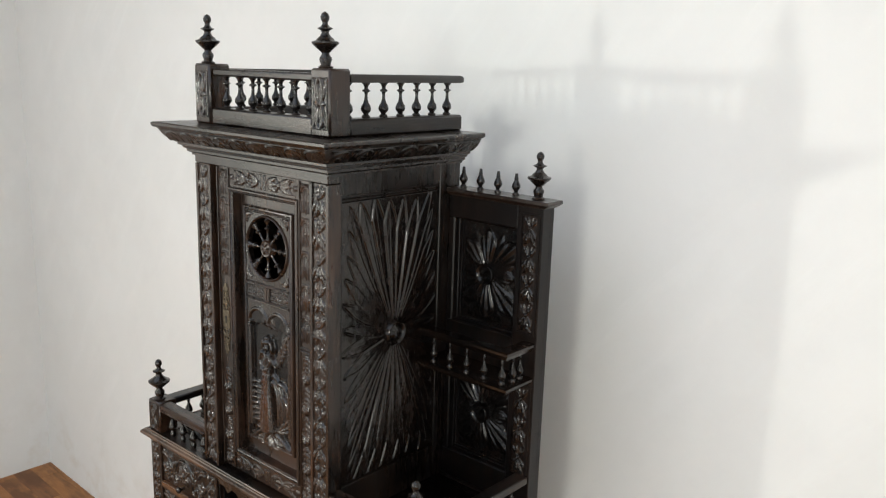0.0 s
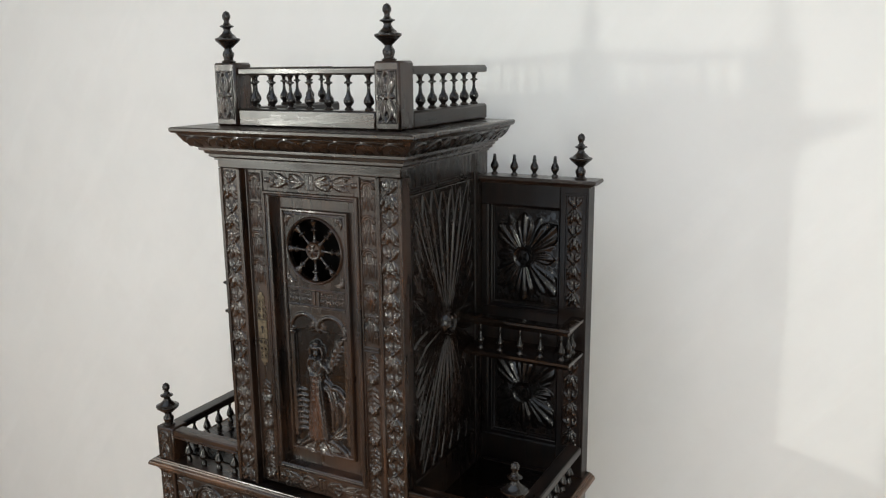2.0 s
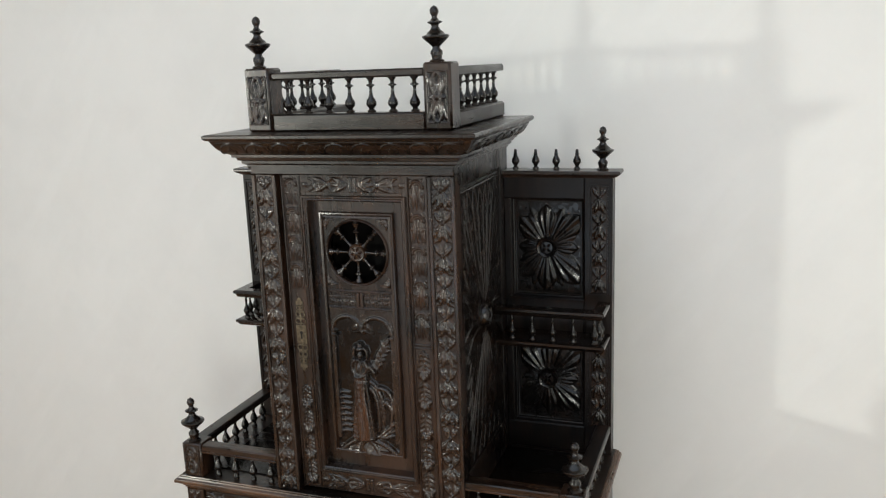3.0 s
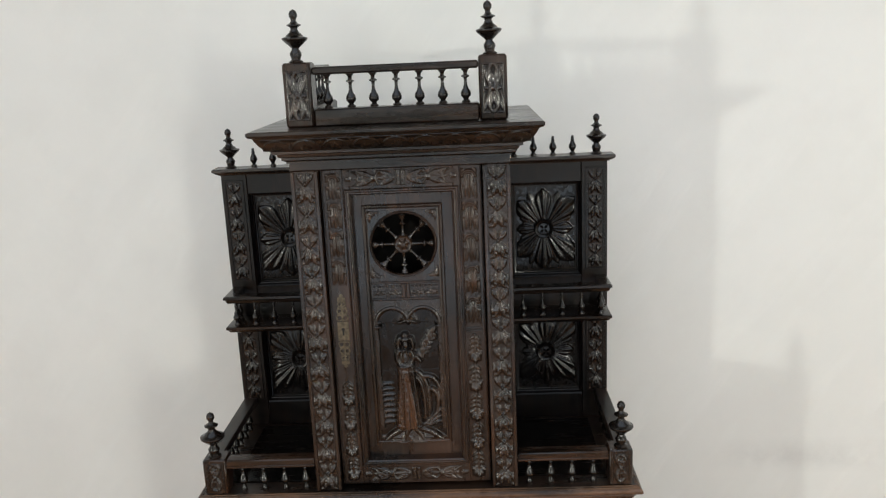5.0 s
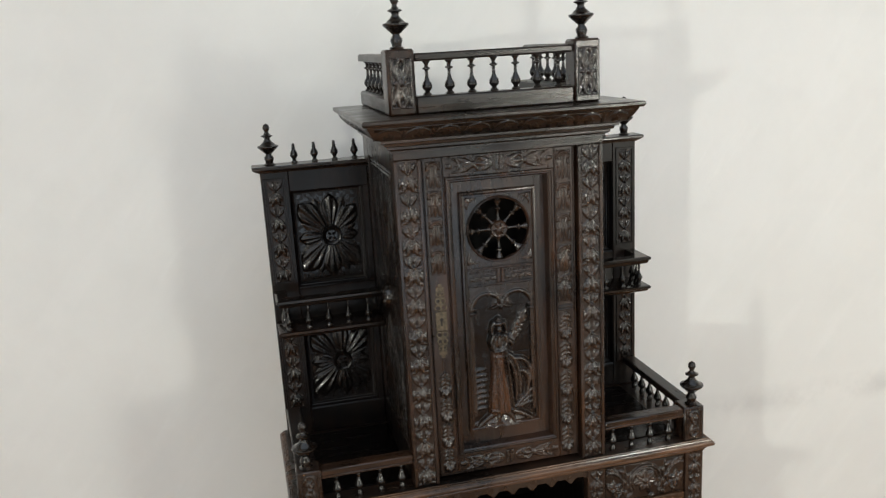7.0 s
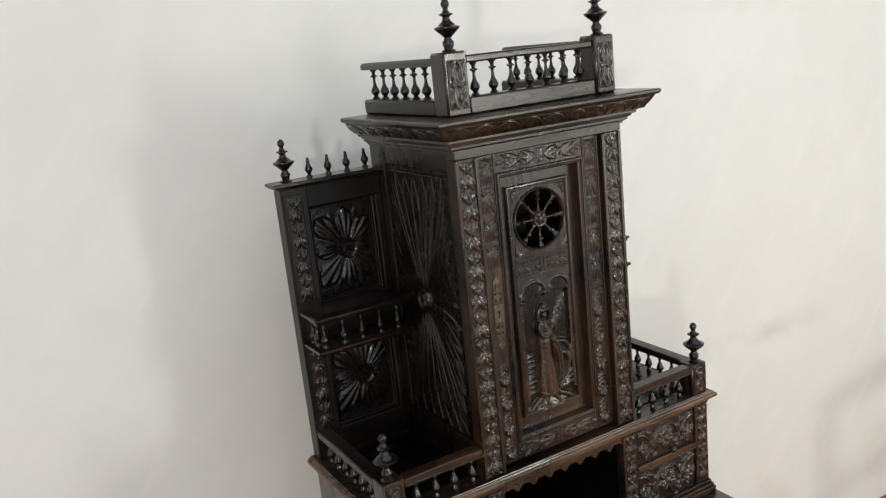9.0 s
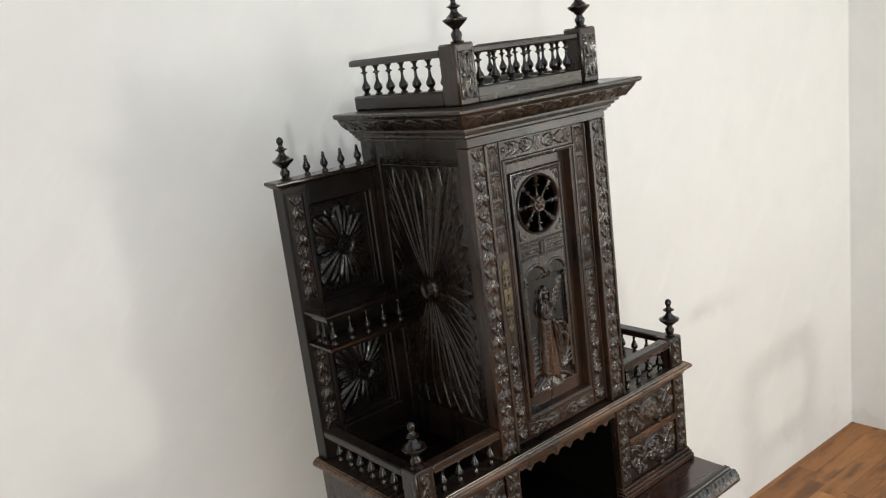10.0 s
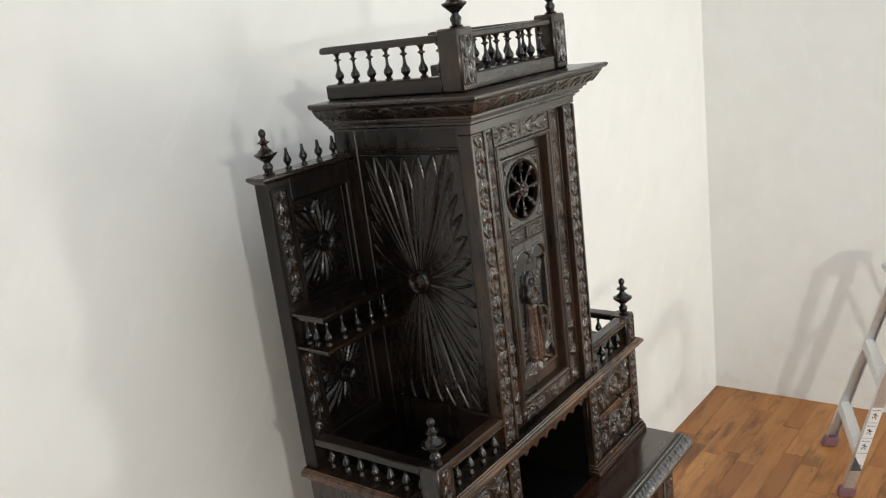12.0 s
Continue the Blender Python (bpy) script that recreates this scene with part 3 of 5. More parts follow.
def spindle_mesh(h, r):
    prof = [(0, 0), (0.78, 0), (0.84, 0.05), (0.45, 0.11), (0.56, 0.14), (0.94, 0.21), (1.0, 0.27), (0.86, 0.35), (0.52, 0.43), (0.34, 0.52), (0.29, 0.64), (0.31, 0.70), (0.40, 0.73), (0.78, 0.755), (0.78, 0.79), (0.36, 0.82), (0.40, 0.9), (0.78, 0.97), (0.78, 1.0), (0, 1.0)]
    return lathe(bmesh.new(), [(a * r, b * h) for a, b in prof], segs=12)


def drop_mesh(h, r):
    prof = [(0, 0), (0.75, 0), (0.8, 0.08), (0.42, 0.16), (0.5, 0.22), (1.0, 0.38), (0.92, 0.5), (0.5, 0.68), (0.4, 0.72), (0.55, 0.76), (0.4, 0.8), (0.34, 0.96), (0.25, 1.0), (0, 1.0)]
    return lathe(bmesh.new(), [(a * r, b * h) for a, b in prof], segs=12)


def cup_mesh(h, r):
    prof = [(0, 0), (0.82, 0), (0.88, 0.07), (0.5, 0.14), (0.62, 0.2), (1.0, 0.31), (0.98, 0.38), (0.62, 0.50), (0.36, 0.60), (0.27, 0.72), (0.30, 0.80), (0.48, 0.84), (0.30, 0.88), (0.34, 1.0), (0, 1.0)]
    return lathe(bmesh.new(), [(a * r, b * h) for a, b in prof], segs=12)


def urn_mesh(h, r):
    prof = [(0, 0), (0.62, 0), (0.70, 0.06), (0.70, 0.14), (0.48, 0.22), (0.38, 0.26), (0.60, 0.30), (1.0, 0.38), (1.0, 0.45), (0.82, 0.55), (0.52, 0.66), (0.32, 0.76), (0.34, 0.82), (0.52, 0.86), (0.34, 0.90), (0.42, 1.0), (0, 1.0)]
    return lathe(bmesh.new(), [(a * r, b * h) for a, b in prof], segs=12)


class Turned:
    """One turned piece after another on a shared mesh."""

    def __init__(self, name, bm, label=""):
        self.first, self.name, self.label = None, name, label
        self.mesh = bm

    def put(self, parent, x, y, z):
        if self.first is None:
            self.first = part(self.name, self.mesh, TURNED, parent, self.label, sharp=50)
            self.first.location = (x, y, z)
            return self.first
        o = new(self.name, self.first.data)
        o.parent = parent
        o.location = (x, y, z)
        return o


big_finial = Turned("finial", finial_mesh(1.03))
small_finial = Turned("finial", finial_mesh(0.97))
tray_finial = Turned("finial", finial_mesh(1.07))
gal_spindle = Turned("spindle", spindle_mesh(0.049, 0.0074))
tray_spindle = Turned("spindle", urn_mesh(0.043, 0.0070))
shelf_spindle = Turned("spindle", cup_mesh(0.0398, 0.0062))
crest_drop = Turned("crest_drop", drop_mesh(0.033, 0.0066))

# --- tower carcass
def leaf_burst(s, P, side, ca, cb):
    """Long leaves that radiate from the boss to the frame, their tips evenly set along it."""
    a0, a1 = sorted((s * -0.2505, s * -0.0490))
    b0, b1 = 1.0275, 1.4525
    c = Carving(a0, a1, b0, b1, 0.00095)
    x, y = c.A - ca, c.B - cb
    r = np.hypot(x, y) + 1e-6
    # a slight sweep turns the leaves as they grow
    bend = radians(5.0) * np.sin(2 * np.arctan2(y, x)) * (r / 0.2)
    dx, dy = np.cos(np.arctan2(y, x) - bend), np.sin(np.arctan2(y, x) - bend)
    tx = np.where(dx > 0, a1 - ca, a0 - ca) / np.where(np.abs(dx) < 1e-6, 1e-6, dx)
    ty = np.where(dy > 0, b1 - cb, b0 - cb) / np.where(np.abs(dy) < 1e-6, 1e-6, dy)
    R = np.minimum(tx, ty)
    ex, ey = ca + dx * R - a0, cb + dy * R - b0
    W, Hh = a1 - a0, b1 - b0
    run = np.where(ty < tx, np.where(dy > 0, W + Hh + (W - ex), ex), np.where(dx > 0, W + ey, 2 * W + Hh + (Hh - ey)))
    n = 36
    pos = run / (2 * (W + Hh)) * n + 0.35
    k = np.floor(pos).astype(int) % n
    ph = 2 * (pos - np.floor(pos)) - 1
    rng = np.random.default_rng(5 if s > 0 else 6)
    reach, rise, lean = rng.uniform(0.965, 1.0, n)[k], rng.uniform(0.85, 1.1, n)[k], rng.uniform(-0.5, 0.5, n)[k]
    left = R * reach - r
    tip = np.clip(left / rng.uniform(0.034, 0.060, n)[k], 0, 1) ** 0.85
    f = np.abs(ph) / np.maximum(tip, 1e-3)
    # blades left flush with the board: a narrow cut runs round each, a fine rib along it, and each is tilted a little
    half = np.maximum(tip, 0.02) * (W + Hh) / n * np.minimum(r / R, 1)
    cut = np.exp(-(np.abs(f - 1) * half / 0.0013) ** 2) * np.clip(half / 0.003, 0.25, 1)
    rib = np.exp(-(f * half / 0.0010) ** 2) * np.clip(left / 0.03, 0, 1)
    inside = (f < 1) & (left > 0)
    # the steep leaves are cut deep all along, the slanting ones at their tips alone
    steep = np.clip((np.abs(dy) - 0.80) / 0.12, 0, 1)
    level = 0.65 * np.clip((0.55 - np.abs(dy)) / 0.2, 0, 1)
    deep = np.clip(np.maximum(np.maximum(steep, level), np.clip((r / R - 0.70) / 0.16, 0, 0.9)), 0.16, 1)
    c.H = np.clip(0.0036 + np.where(inside, (lean * ph * 0.0021 * tip + 0.0005 * rib) * deep * np.clip(half / 0.004, 0.35, 1), 0.0) - np.where(left > -0.003, 0.0038 * cut * deep * (0.45 + 0.55 * np.clip((r / R - 0.35) / 0.3, 0, 1)), 0.0), 0.0, 0.0062)
    c.soften(1)
    c.gouged(0.00005, 0.022, 40 + s)
    c.sheet("leaf_carving", P, LEAFWOOD, side, "large radiating leaf carving", base=-0.0008)


for s in (-1, 1):
    side = part("side_board", boxed(s * 0.146, s * 0.1545, TF + 0.014, 0, Z0, Z1 + 0.03), SIDEWOOD, cabinet)
    P = facing_side(s, 0.1545)
    bm = bmesh.new()
    # stiles and rails of the side frame, a = s * depth
    def rail(y0, y1, z0, z1, h=0.0050):
        a = sorted((s * y0, s * y1))
        bar(bm, P, a[0], a[1], z0, z1, -0.001, h, 0.0012)
    rail(TF + 0.0243, -0.252, Z0, Z1)
    rail(-0.048, -0.001, Z0, Z1)
    rail(-0.2515, -0.0485, 1.462, Z1)
    rail(-0.2515, -0.0485, Z0, 1.026)
    rail(-0.250, -0.050, 1.4540, 1.4575, 0.0032)
    part("side_frame", bm, SIDEWOOD, side)
    # the great leaf rosette
    ca, cb = s * -0.142, 1.2435
    leaf_burst(s, P, side, ca, cb)
    bm = bmesh.new()
    boss(bm, P, (ca, cb), [(0.0205, 0.0), (0.0205, 0.007), (0.0180, 0.0105), (0.0145, 0.0095), (0.0130, 0.0065), (0.0105, 0.008), (0.007, 0.0110), (0.0, 0.012)], 20)
    for k in range(5):
        leaf(bm, P, (ca, cb), k * 72 + 15, 0.012, 0.008, 0.0122, shape="round", ns=5)
    part("boss", bm, LEAFWOOD, side, sharp=50)

part("back_board", boxed(-0.146, 0.146, -0.012, 0, Z0, Z1 + 0.03), WOOD, cabinet)
part("top_board", boxed(-TW + 0.006, TW - 0.006, TF + 0.02, -0.0125, Z1 + 0.005, Z1 + 0.028), WOOD, cabinet)
part("frieze", boxed(-TW, TW, TF, TF + 0.0242, 1.480, Z1 + 0.022, bevel=0.001), WOOD_X, cabinet)


# --- pillars on the tower's corners
for s in (-1, 1):
    pillar = part("pillar", boxed(s * 0.1195, s * TW, TF + 0.003, TF + 0.024, Z0 + 0.0005, 1.4795, bevel=0.001), WOOD, cabinet)
    P = facing_front(TF + 0.003)
    bm = bmesh.new()
    lo, hi = sorted((s * 0.1195, s * TW))
    bar(bm, P, lo, lo + 0.0052, Z0 + 0.001, 1.4785, -0.001, 0.003, 0.0008)
    bar(bm, P, hi - 0.0052, hi, Z0 + 0.001, 1.4785, -0.001, 0.003, 0.0008)
    part("pillar_edging", bm, WOOD, pillar)
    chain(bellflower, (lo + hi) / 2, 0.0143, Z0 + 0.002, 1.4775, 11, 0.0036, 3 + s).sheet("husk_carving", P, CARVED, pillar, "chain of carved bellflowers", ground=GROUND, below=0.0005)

# --- door
door = tagged(new("door"), "carved door with a pierced spoked wheel and a relief")
door.parent = cabinet
DF = -0.264     # face of its stiles
FC = -0.002         # middle of the raised field
P = facing_front(DF)
WZ, WR = 1.362, 0.0476
bm = bmesh.new()
# stiles and rails round the field
for a0, a1, b0, b1 in ((-0.1180, -0.076, 0.974, 1.4785), (0.076, 0.1178, 0.974, 1.4785), (-0.0757, 0.0757, 1.4465, 1.4785), (-0.0757, 0.0757, 0.974, 1.010)):
    bar(bm, P, a0, a1, b0, b1, -0.016, 0, 0.001)
part("door_frame", bm, WOOD, door)
bm = bmesh.new()
frame_mould(bm, P, -0.0838, 0.0830, 1.0060, 1.4485, [(0, -0.001), (0, 0.0032), (0.0012, 0.0046), (0.0032, 0.0046), (0.0040, 0.0026), (0.0052, 0.0020), (0.0066, 0.0026), (0.0086, 0.0006), (0.0094, -0.0030), (0.0102, -0.0110), (0.0106, -0.0142)])
part("door_moulding", bm, WOOD, door, sharp=24)
# the board behind, and the raised field with the round opening
PM, P2 = facing_front(DF + 0.0135), facing_front(DF + 0.0080)
bm = bmesh.new()
FA0, FA1, FB0, FB1 = FC - 0.0602, FC + 0.0602, 1.0385, 1.4225
for a0, a1, b0, b1 in ((-0.0757, FA0 + 0.001, 1.008, 1.447), (FA1 - 0.001, 0.0757, 1.008, 1.447), (FA0 + 0.001, FA1 - 0.001, FB1 - 0.001, 1.447), (FA0 + 0.001, FA1 - 0.001, 1.008, FB0 + 0.001)):
    bar(bm, PM, a0, a1, b0, b1, -0.004, 0, 0.0002)
part("door_board", bm, WOOD, door)
bm = bmesh.new()
frame_mould(bm, P2, FA0, FA1, FB0, FB1, [(0, -0.0062), (0.0003, -0.0012), (0.0014, 0.0008), (0.0034, 0.0012), (0.0048, 0.0002), (0.0056, -0.0014), (0.0070, -0.0006), (0.0084, 0.0)])
part("field_moulding", bm, WOOD, door, sharp=24)
bm = bmesh.new()
N, SQ = 64, 0.0518
outer, inner, rim = [], [], []
for k in range(N):
    a = 2 * math.pi * (k + 0.5) / N
    c, sn = math.cos(a), math.sin(a)
    q = SQ / max(abs(c), abs(sn))
    outer.append(bm.verts.new(P2 @ Vector((FC + c * q, WZ + sn * q, 0))))
    inner.append(bm.verts.new(P2 @ Vector((FC + c * WR, WZ + sn * WR, 0))))
    rim.append(bm.verts.new(P2 @ Vector((FC + c * WR, WZ + sn * WR, -0.008))))
for k in range(N):
    j = (k + 1) % N
    bm.faces.new((outer[k], outer[j], inner[j], inner[k]))
    bm.faces.new((inner[k], inner[j], rim[j], rim[k]))
bm.faces.new([bm.verts.new(P2 @ Vector(p)) for p in ((FC - SQ, 1.2750, 0), (FC + SQ, 1.2750, 0), (FC + SQ, WZ - SQ, 0), (FC - SQ, WZ - SQ, 0))])
part("door_panel", bm, PANELWOOD, door)
# black board behind the wheel's opening, standing in for the unlit interior
part("wheel_shade_board", boxed(-0.07, 0.07, TF + 0.075, TF + 0.079, 1.27, 1.46, bevel=0.0005), RECESSBLACK, door)
# rim of the wheel, corner sprays and the narrow band below
bm = bmesh.new()
arc(bm, P2, (FC, WZ), WR + 0.0014, 0.0022, 0.0036, 0, 360, 64)
part("wheel_rim", bm, WOOD, door, sharp=60)
for sa in (-1, 1):
    for sb in (-1, 1):
        c = Carving(min(sa * 0.028, sa * 0.0515) + FC, max(sa * 0.028, sa * 0.0515) + FC, min(sb * 0.028, sb * 0.0515) + WZ, max(sb * 0.028, sb * 0.0515) + WZ, 0.0006, -0.0012)
        base = math.degrees(math.atan2(sb, sa))
        for d, ln in ((-40, 0.017), (-16, 0.012), (16, 0.012), (40, 0.017)):
            c.leaf(FC + sa * 0.0500, WZ + sb * 0.0500, base + 180 + d, ln, 0.0058, 0.0030, 0.35)
        c.lump(FC + sa * 0.0475, WZ + sb * 0.0475, 0.003, 0.003, 0.0032)
        c.soften(1)
        c.H = np.where(np.hypot(c.A - FC, c.B - WZ) < WR + 0.003, -0.0012, c.H)
        c.sheet("corner_spray", P2, CARVED, door, base=-0.0012)
for sa in (-1, 1):
    lo, hi = sorted((FC + sa * 0.0065, FC + sa * 0.0505))
    c = Carving(lo, hi, 1.2790, 1.3010, 0.0006, -0.0010)
    rng = random.Random(31 + sa)
    for k in range(4):
        x = FC + sa * (0.0115 + 0.0108 * k)
        for ang in (150, 205, 30, -25):
            c.leaf(x, 1.2865, ang, 0.0068, 0.0044, 0.0026 * rng.uniform(0.8, 1.2), 0.3)
        c.lump(x, 1.2865, 0.0026, 0.0030, 0.0034)
    for k in range(10):
        c.lump(FC + sa * (0.0090 + 0.0043 * k), 1.2970, 0.0016, 0.0016, 0.0020)
    c.block(lo, hi, 1.2932, 1.2944, 0.0018)
    c.soften(1)
    c.gouged(0.0002, 0.005, 17 + sa)
    c.sheet("band_carving", P2, CARVED, door, base=-0.001)
bm = bmesh.new()
bar(bm, P2, FC - 0.0517, FC + 0.0517, 1.3012, 1.3046, -0.001, 0.0032, 0.0012)
bar(bm, P2, FC - 0.0517, FC + 0.0517, 1.2752, 1.2788, -0.001, 0.0032, 0.0012)
bar(bm, P2, FC - 0.0062, FC - 0.0008, 1.2790, 1.3010, -0.001, 0.0034, 0.0012)
bar(bm, P2, FC + 0.0008, FC + 0.0062, 1.2790, 1.3010, -0.001, 0.0034, 0.0012)
part("band_fillet", bm, WOOD, door)
# spoked wheel
hub = bmesh.new()
P3 = facing_front(DF + 0.0098)
boss(hub, P3, (FC, WZ), [(0.0, -0.006), (0.0135, -0.006), (0.0135, 0.0035), (0.012, 0.0055), (0.009, 0.0045), (0.006, 0.006), (0, 0.0075)], 20)
for k in range(6):
    leaf(hub, P3, (FC, WZ), 60 * k + 10, 0.0115, 0.0075, 0.0085, ns=5, shape="round")
wheel_hub = part("wheel_hub", hub, DULLCARVED, door, sharp=50)
sp = lathe(bmesh.new(), [(0, 0), (0.0038, 0), (0.0026, 0.003), (0.0019, 0.006), (0.0020, 0.0145), (0.0032, 0.0165), (0.0056, 0.0178), (0.0058, 0.0192), (0.0038, 0.0206), (0.0020, 0.0218), (0.0028, 0.0240), (0.0048, 0.0276), (0.0062, 0.0310), (0.0036, 0.0326), (0.0030, 0.0350), (0, 0.0350)], segs=10)
spoke = None
for k in range(8):
    a = k * 45
    m = P3 @ Matrix.Translation((FC, WZ, 0)) @ Matrix.Rotation(radians(a), 4, "Z") @ Matrix.Translation((0.013, 0, 0)) @ Matrix.Rotation(radians(90), 4, "Y")
    if spoke is None:
        spoke = part("spoke", sp, CARVED, door, sharp=50)
        o = spoke
    else:
        o = new("spoke", spoke.data)
        o.parent = door
    o.matrix_basis = m

# carved stiles and bands of the door
for motif, a, half, b0, b1, n, seed in ((fingers, -0.1000, 0.0118, 1.302, 1.4745, 4, 51), (tassel, -0.1000, 0.0112, 0.979, 1.150, 4, 52), (fingers, 0.0990, 0.0128, 1.2345, 1.4745, 5, 53), (tassel, 0.0990, 0.0118, 0.979, 1.2215, 5, 54)):
    low = motif is fingers
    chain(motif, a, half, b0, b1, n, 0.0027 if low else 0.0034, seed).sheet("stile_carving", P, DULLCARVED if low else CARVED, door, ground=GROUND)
bm = bmesh.new()
bar(bm, P, 0.0865, 0.1115, 1.2235, 1.2262, -0.001, 0.003)
bar(bm, P, 0.0865, 0.1115, 1.2285, 1.2312, -0.001, 0.003)
for a in (-0.1160, -0.0866, 0.0848, 0.1145):
    bar(bm, P, a, a + 0.0019, 0.976, 1.4765, -0.001, 0.0026, 0.0008)
part("stile_bead", bm, WOOD, door)
for z0, z1, seed in ((1.4520, 1.4760, 61), (0.9785, 1.0025, 62)):
    zc, hh = (z0 + z1) / 2, (z1 - z0) / 2
    c = Carving(-0.0828, 0.0828, z0, z1, 0.0007)
    rng = random.Random(seed)
    c.block(-0.0062, -0.0012, z0, z1, 0.0036)
    c.block(0.0012, 0.0062, z0, z1, 0.0036)
    for sa in (-1, 1):
        d = 0 if sa > 0 else 180
        c.ring(sa * 0.0265, zc, hh * 0.86, 0.0012, 0.0034, d - 85, d + 85)
        c.ring(sa * 0.0720, zc, hh * 0.86, 0.0012, 0.0034, d + 95, d + 265)
        for o in (-1, 0, 1):
            c.leaf(sa * 0.0095, zc + o * 0.0012, d + sa * o * 21, 0.027, 0.0072, 0.0036 * rng.uniform(0.8, 1.15), 0.4)
            c.leaf(sa * 0.0400, zc + o * 0.0010, d + sa * o * 22, 0.028, 0.0078, 0.0038 * rng.uniform(0.8, 1.15), 0.4)
            c.leaf(sa * 0.0815, zc + o * 0.002, 180 + d + sa * o * 30, 0.011, 0.0050, 0.0032, 0.2)
        c.lump(sa * 0.0400, zc, 0.0042, 0.0050, 0.0046)
        c.lump(sa * 0.0590, zc + 0.004 * sa, 0.0026, 0.0034, 0.0036)
    c.H *= 0.62
    c.soften(2)
    c.gouged(0.00016, 0.006, seed)
    c.sheet("rail_carving", P, CARVED, door, ground=GROUND, below=0.0005)

# lock plate
bm = bmesh.new()
PK = facing_front(DF - 0.0003)
ku, kz = -0.1000, 1.2312
bar(bm, PK, ku - 0.0086, ku + 0.0086, kz - 0.0150, kz + 0.0150, 0, 0.0014, 0.0004)
for sg in (-1, 1):
    # pierced scrolls in pairs, a stem between them and a trefoil at the tip
    for j, (r, wide) in enumerate(((0.0042, 0.0044), (0.0036, 0.0039), (0.0028, 0.0030))):
        zc = kz + sg * (0.0212 + 0.0108 * j)
        for sx in (-1, 1):
            arc(bm, PK, (ku + sx * wide, zc), r, 0.0011, 0.0014, 0, 360, 12)
        bar(bm, PK, ku - wide - 0.003, ku + wide + 0.003, zc + sg * 0.0052 - 0.0009, zc + sg * 0.0052 + 0.0009, 0, 0.0014, 0.0003)
    lo, hi = sorted((kz + sg * 0.0155, kz + sg * 0.0580))
    bar(bm, PK, ku - 0.0014, ku + 0.0014, lo, hi, 0, 0.0013, 0.0003)
    for dx, dz in ((-0.0034, 0.0510), (0.0034, 0.0510), (0, 0.0560)):
        boss(bm, PK, (ku + dx, kz + sg * dz), [(0.0030, 0), (0.0030, 0.0012), (0, 0.0014)], 10)
lock = part("lock_plate", bm, BRASS, door, "dull brass pierced lock plate")
bm = bmesh.new()
PK2 = facing_front(DF - 0.0018)
boss(bm, PK2, (ku, kz + 0.003), [(0.0026, 0), (0.0026, 0.0002), (0, 0.0002)], 12)
bar(bm, PK2, ku - 0.0013, ku + 0.0013, kz - 0.0065, kz + 0.002, 0, 0.0002, 0.00005)
part("keyhole", bm, BLACK, lock)

# --- relief on the door: niche with a draped form on a rocky mound
# the relief itself: one carved sheet, height by form
relief_cut = Carving(FC - 0.0518, FC + 0.0518, 1.0390, 1.2752, 0.00055, 0.0008)
lump, fold = relief_cut.lump, relief_cut.fold
A, B = relief_cut.A, relief_cut.B
# mound: a sloping sheet broken into long facets
top = 1.0680 - 0.36 * np.abs(A + 0.004) + 0.0012 * np.sin(A * 190)
slope = np.clip((top - B) / 0.028, 0, 1)
relief_cut.H = np.maximum(relief_cut.H, slope ** 0.6 * (0.0086 + 0.0007 * np.sin(A * 150 + B * 260) + 0.0006 * np.sin(A * 330 - B * 210)))
for k in range(4):
    x = -0.042 + 0.027 * k
    fold((x * 0.30 - 0.004, 1.064), (x * 0.8, 1.056), (x * 1.1, 1.044), 0.0060, 0.0088, 0.3)
# skirt with folds
q = np.clip((B - 1.064) / 0.108, 0, 1)
w = 0.0215 - 0.0105 * q + 0.0015 * np.sin(q * 7)
u = (A + 0.0075 + 0.003 * q) / w
inside = (np.abs(u) < 1) & (B > 1.0640) & (B < 1.173)
skirt = (0.0150 - 0.003 * q) * np.sqrt(np.maximum(0, 1 - u * u)) * (1 + 0.10 * np.cos(9.5 * u + 2.2 * q + 0.6) * (1 - 0.5 * q) + 0.05 * np.cos(23 * u - 3 * q))
relief_cut.H = np.where(inside, np.maximum(relief_cut.H, skirt), relief_cut.H)
ROBED = inside & (u < 0.55) & (B < 1.166)
# apron hem and side fold
fold((0.001, 1.168), (0.006, 1.12), (0.011, 1.068), 0.0038, 0.0140, 0.1)
fold((-0.026, 1.071), (-0.008, 1.066), (0.011, 1.0685), 0.0022, 0.0140, 0.1)
# bodice, shawl, folded arms, head and tall cap
lump(-0.0100, 1.1830, 0.0118, 0.0180, 0.0125)
fold((-0.017, 1.194), (-0.026, 1.180), (-0.014, 1.168), 0.0052, 0.0140, 0.1)
fold((0.000, 1.193), (0.010, 1.180), (-0.006, 1.171), 0.0050, 0.0145, 0.1)
fold((-0.016, 1.169), (-0.008, 1.166), (0.002, 1.172), 0.0040, 0.0165, 0.2)
fold((-0.010, 1.196), (-0.014, 1.186), (-0.009, 1.175), 0.0026, 0.0150, 0.2)
fold((-0.008, 1.196), (-0.002, 1.187), (-0.006, 1.176), 0.0026, 0.0150, 0.2)
lump(-0.0075, 1.2030, 0.0062, 0.0080, 0.0135)
lump(-0.0080, 1.2125, 0.0092, 0.0056, 0.0145, 4)
lump(-0.0075, 1.2190, 0.0062, 0.0042, 0.0115)
fold((-0.016, 1.214), (-0.021, 1.204), (-0.018, 1.192), 0.0046, 0.0105, 0.2)
fold((0.001, 1.213), (0.005, 1.205), (0.003, 1.196), 0.0036, 0.0105, 0.2)
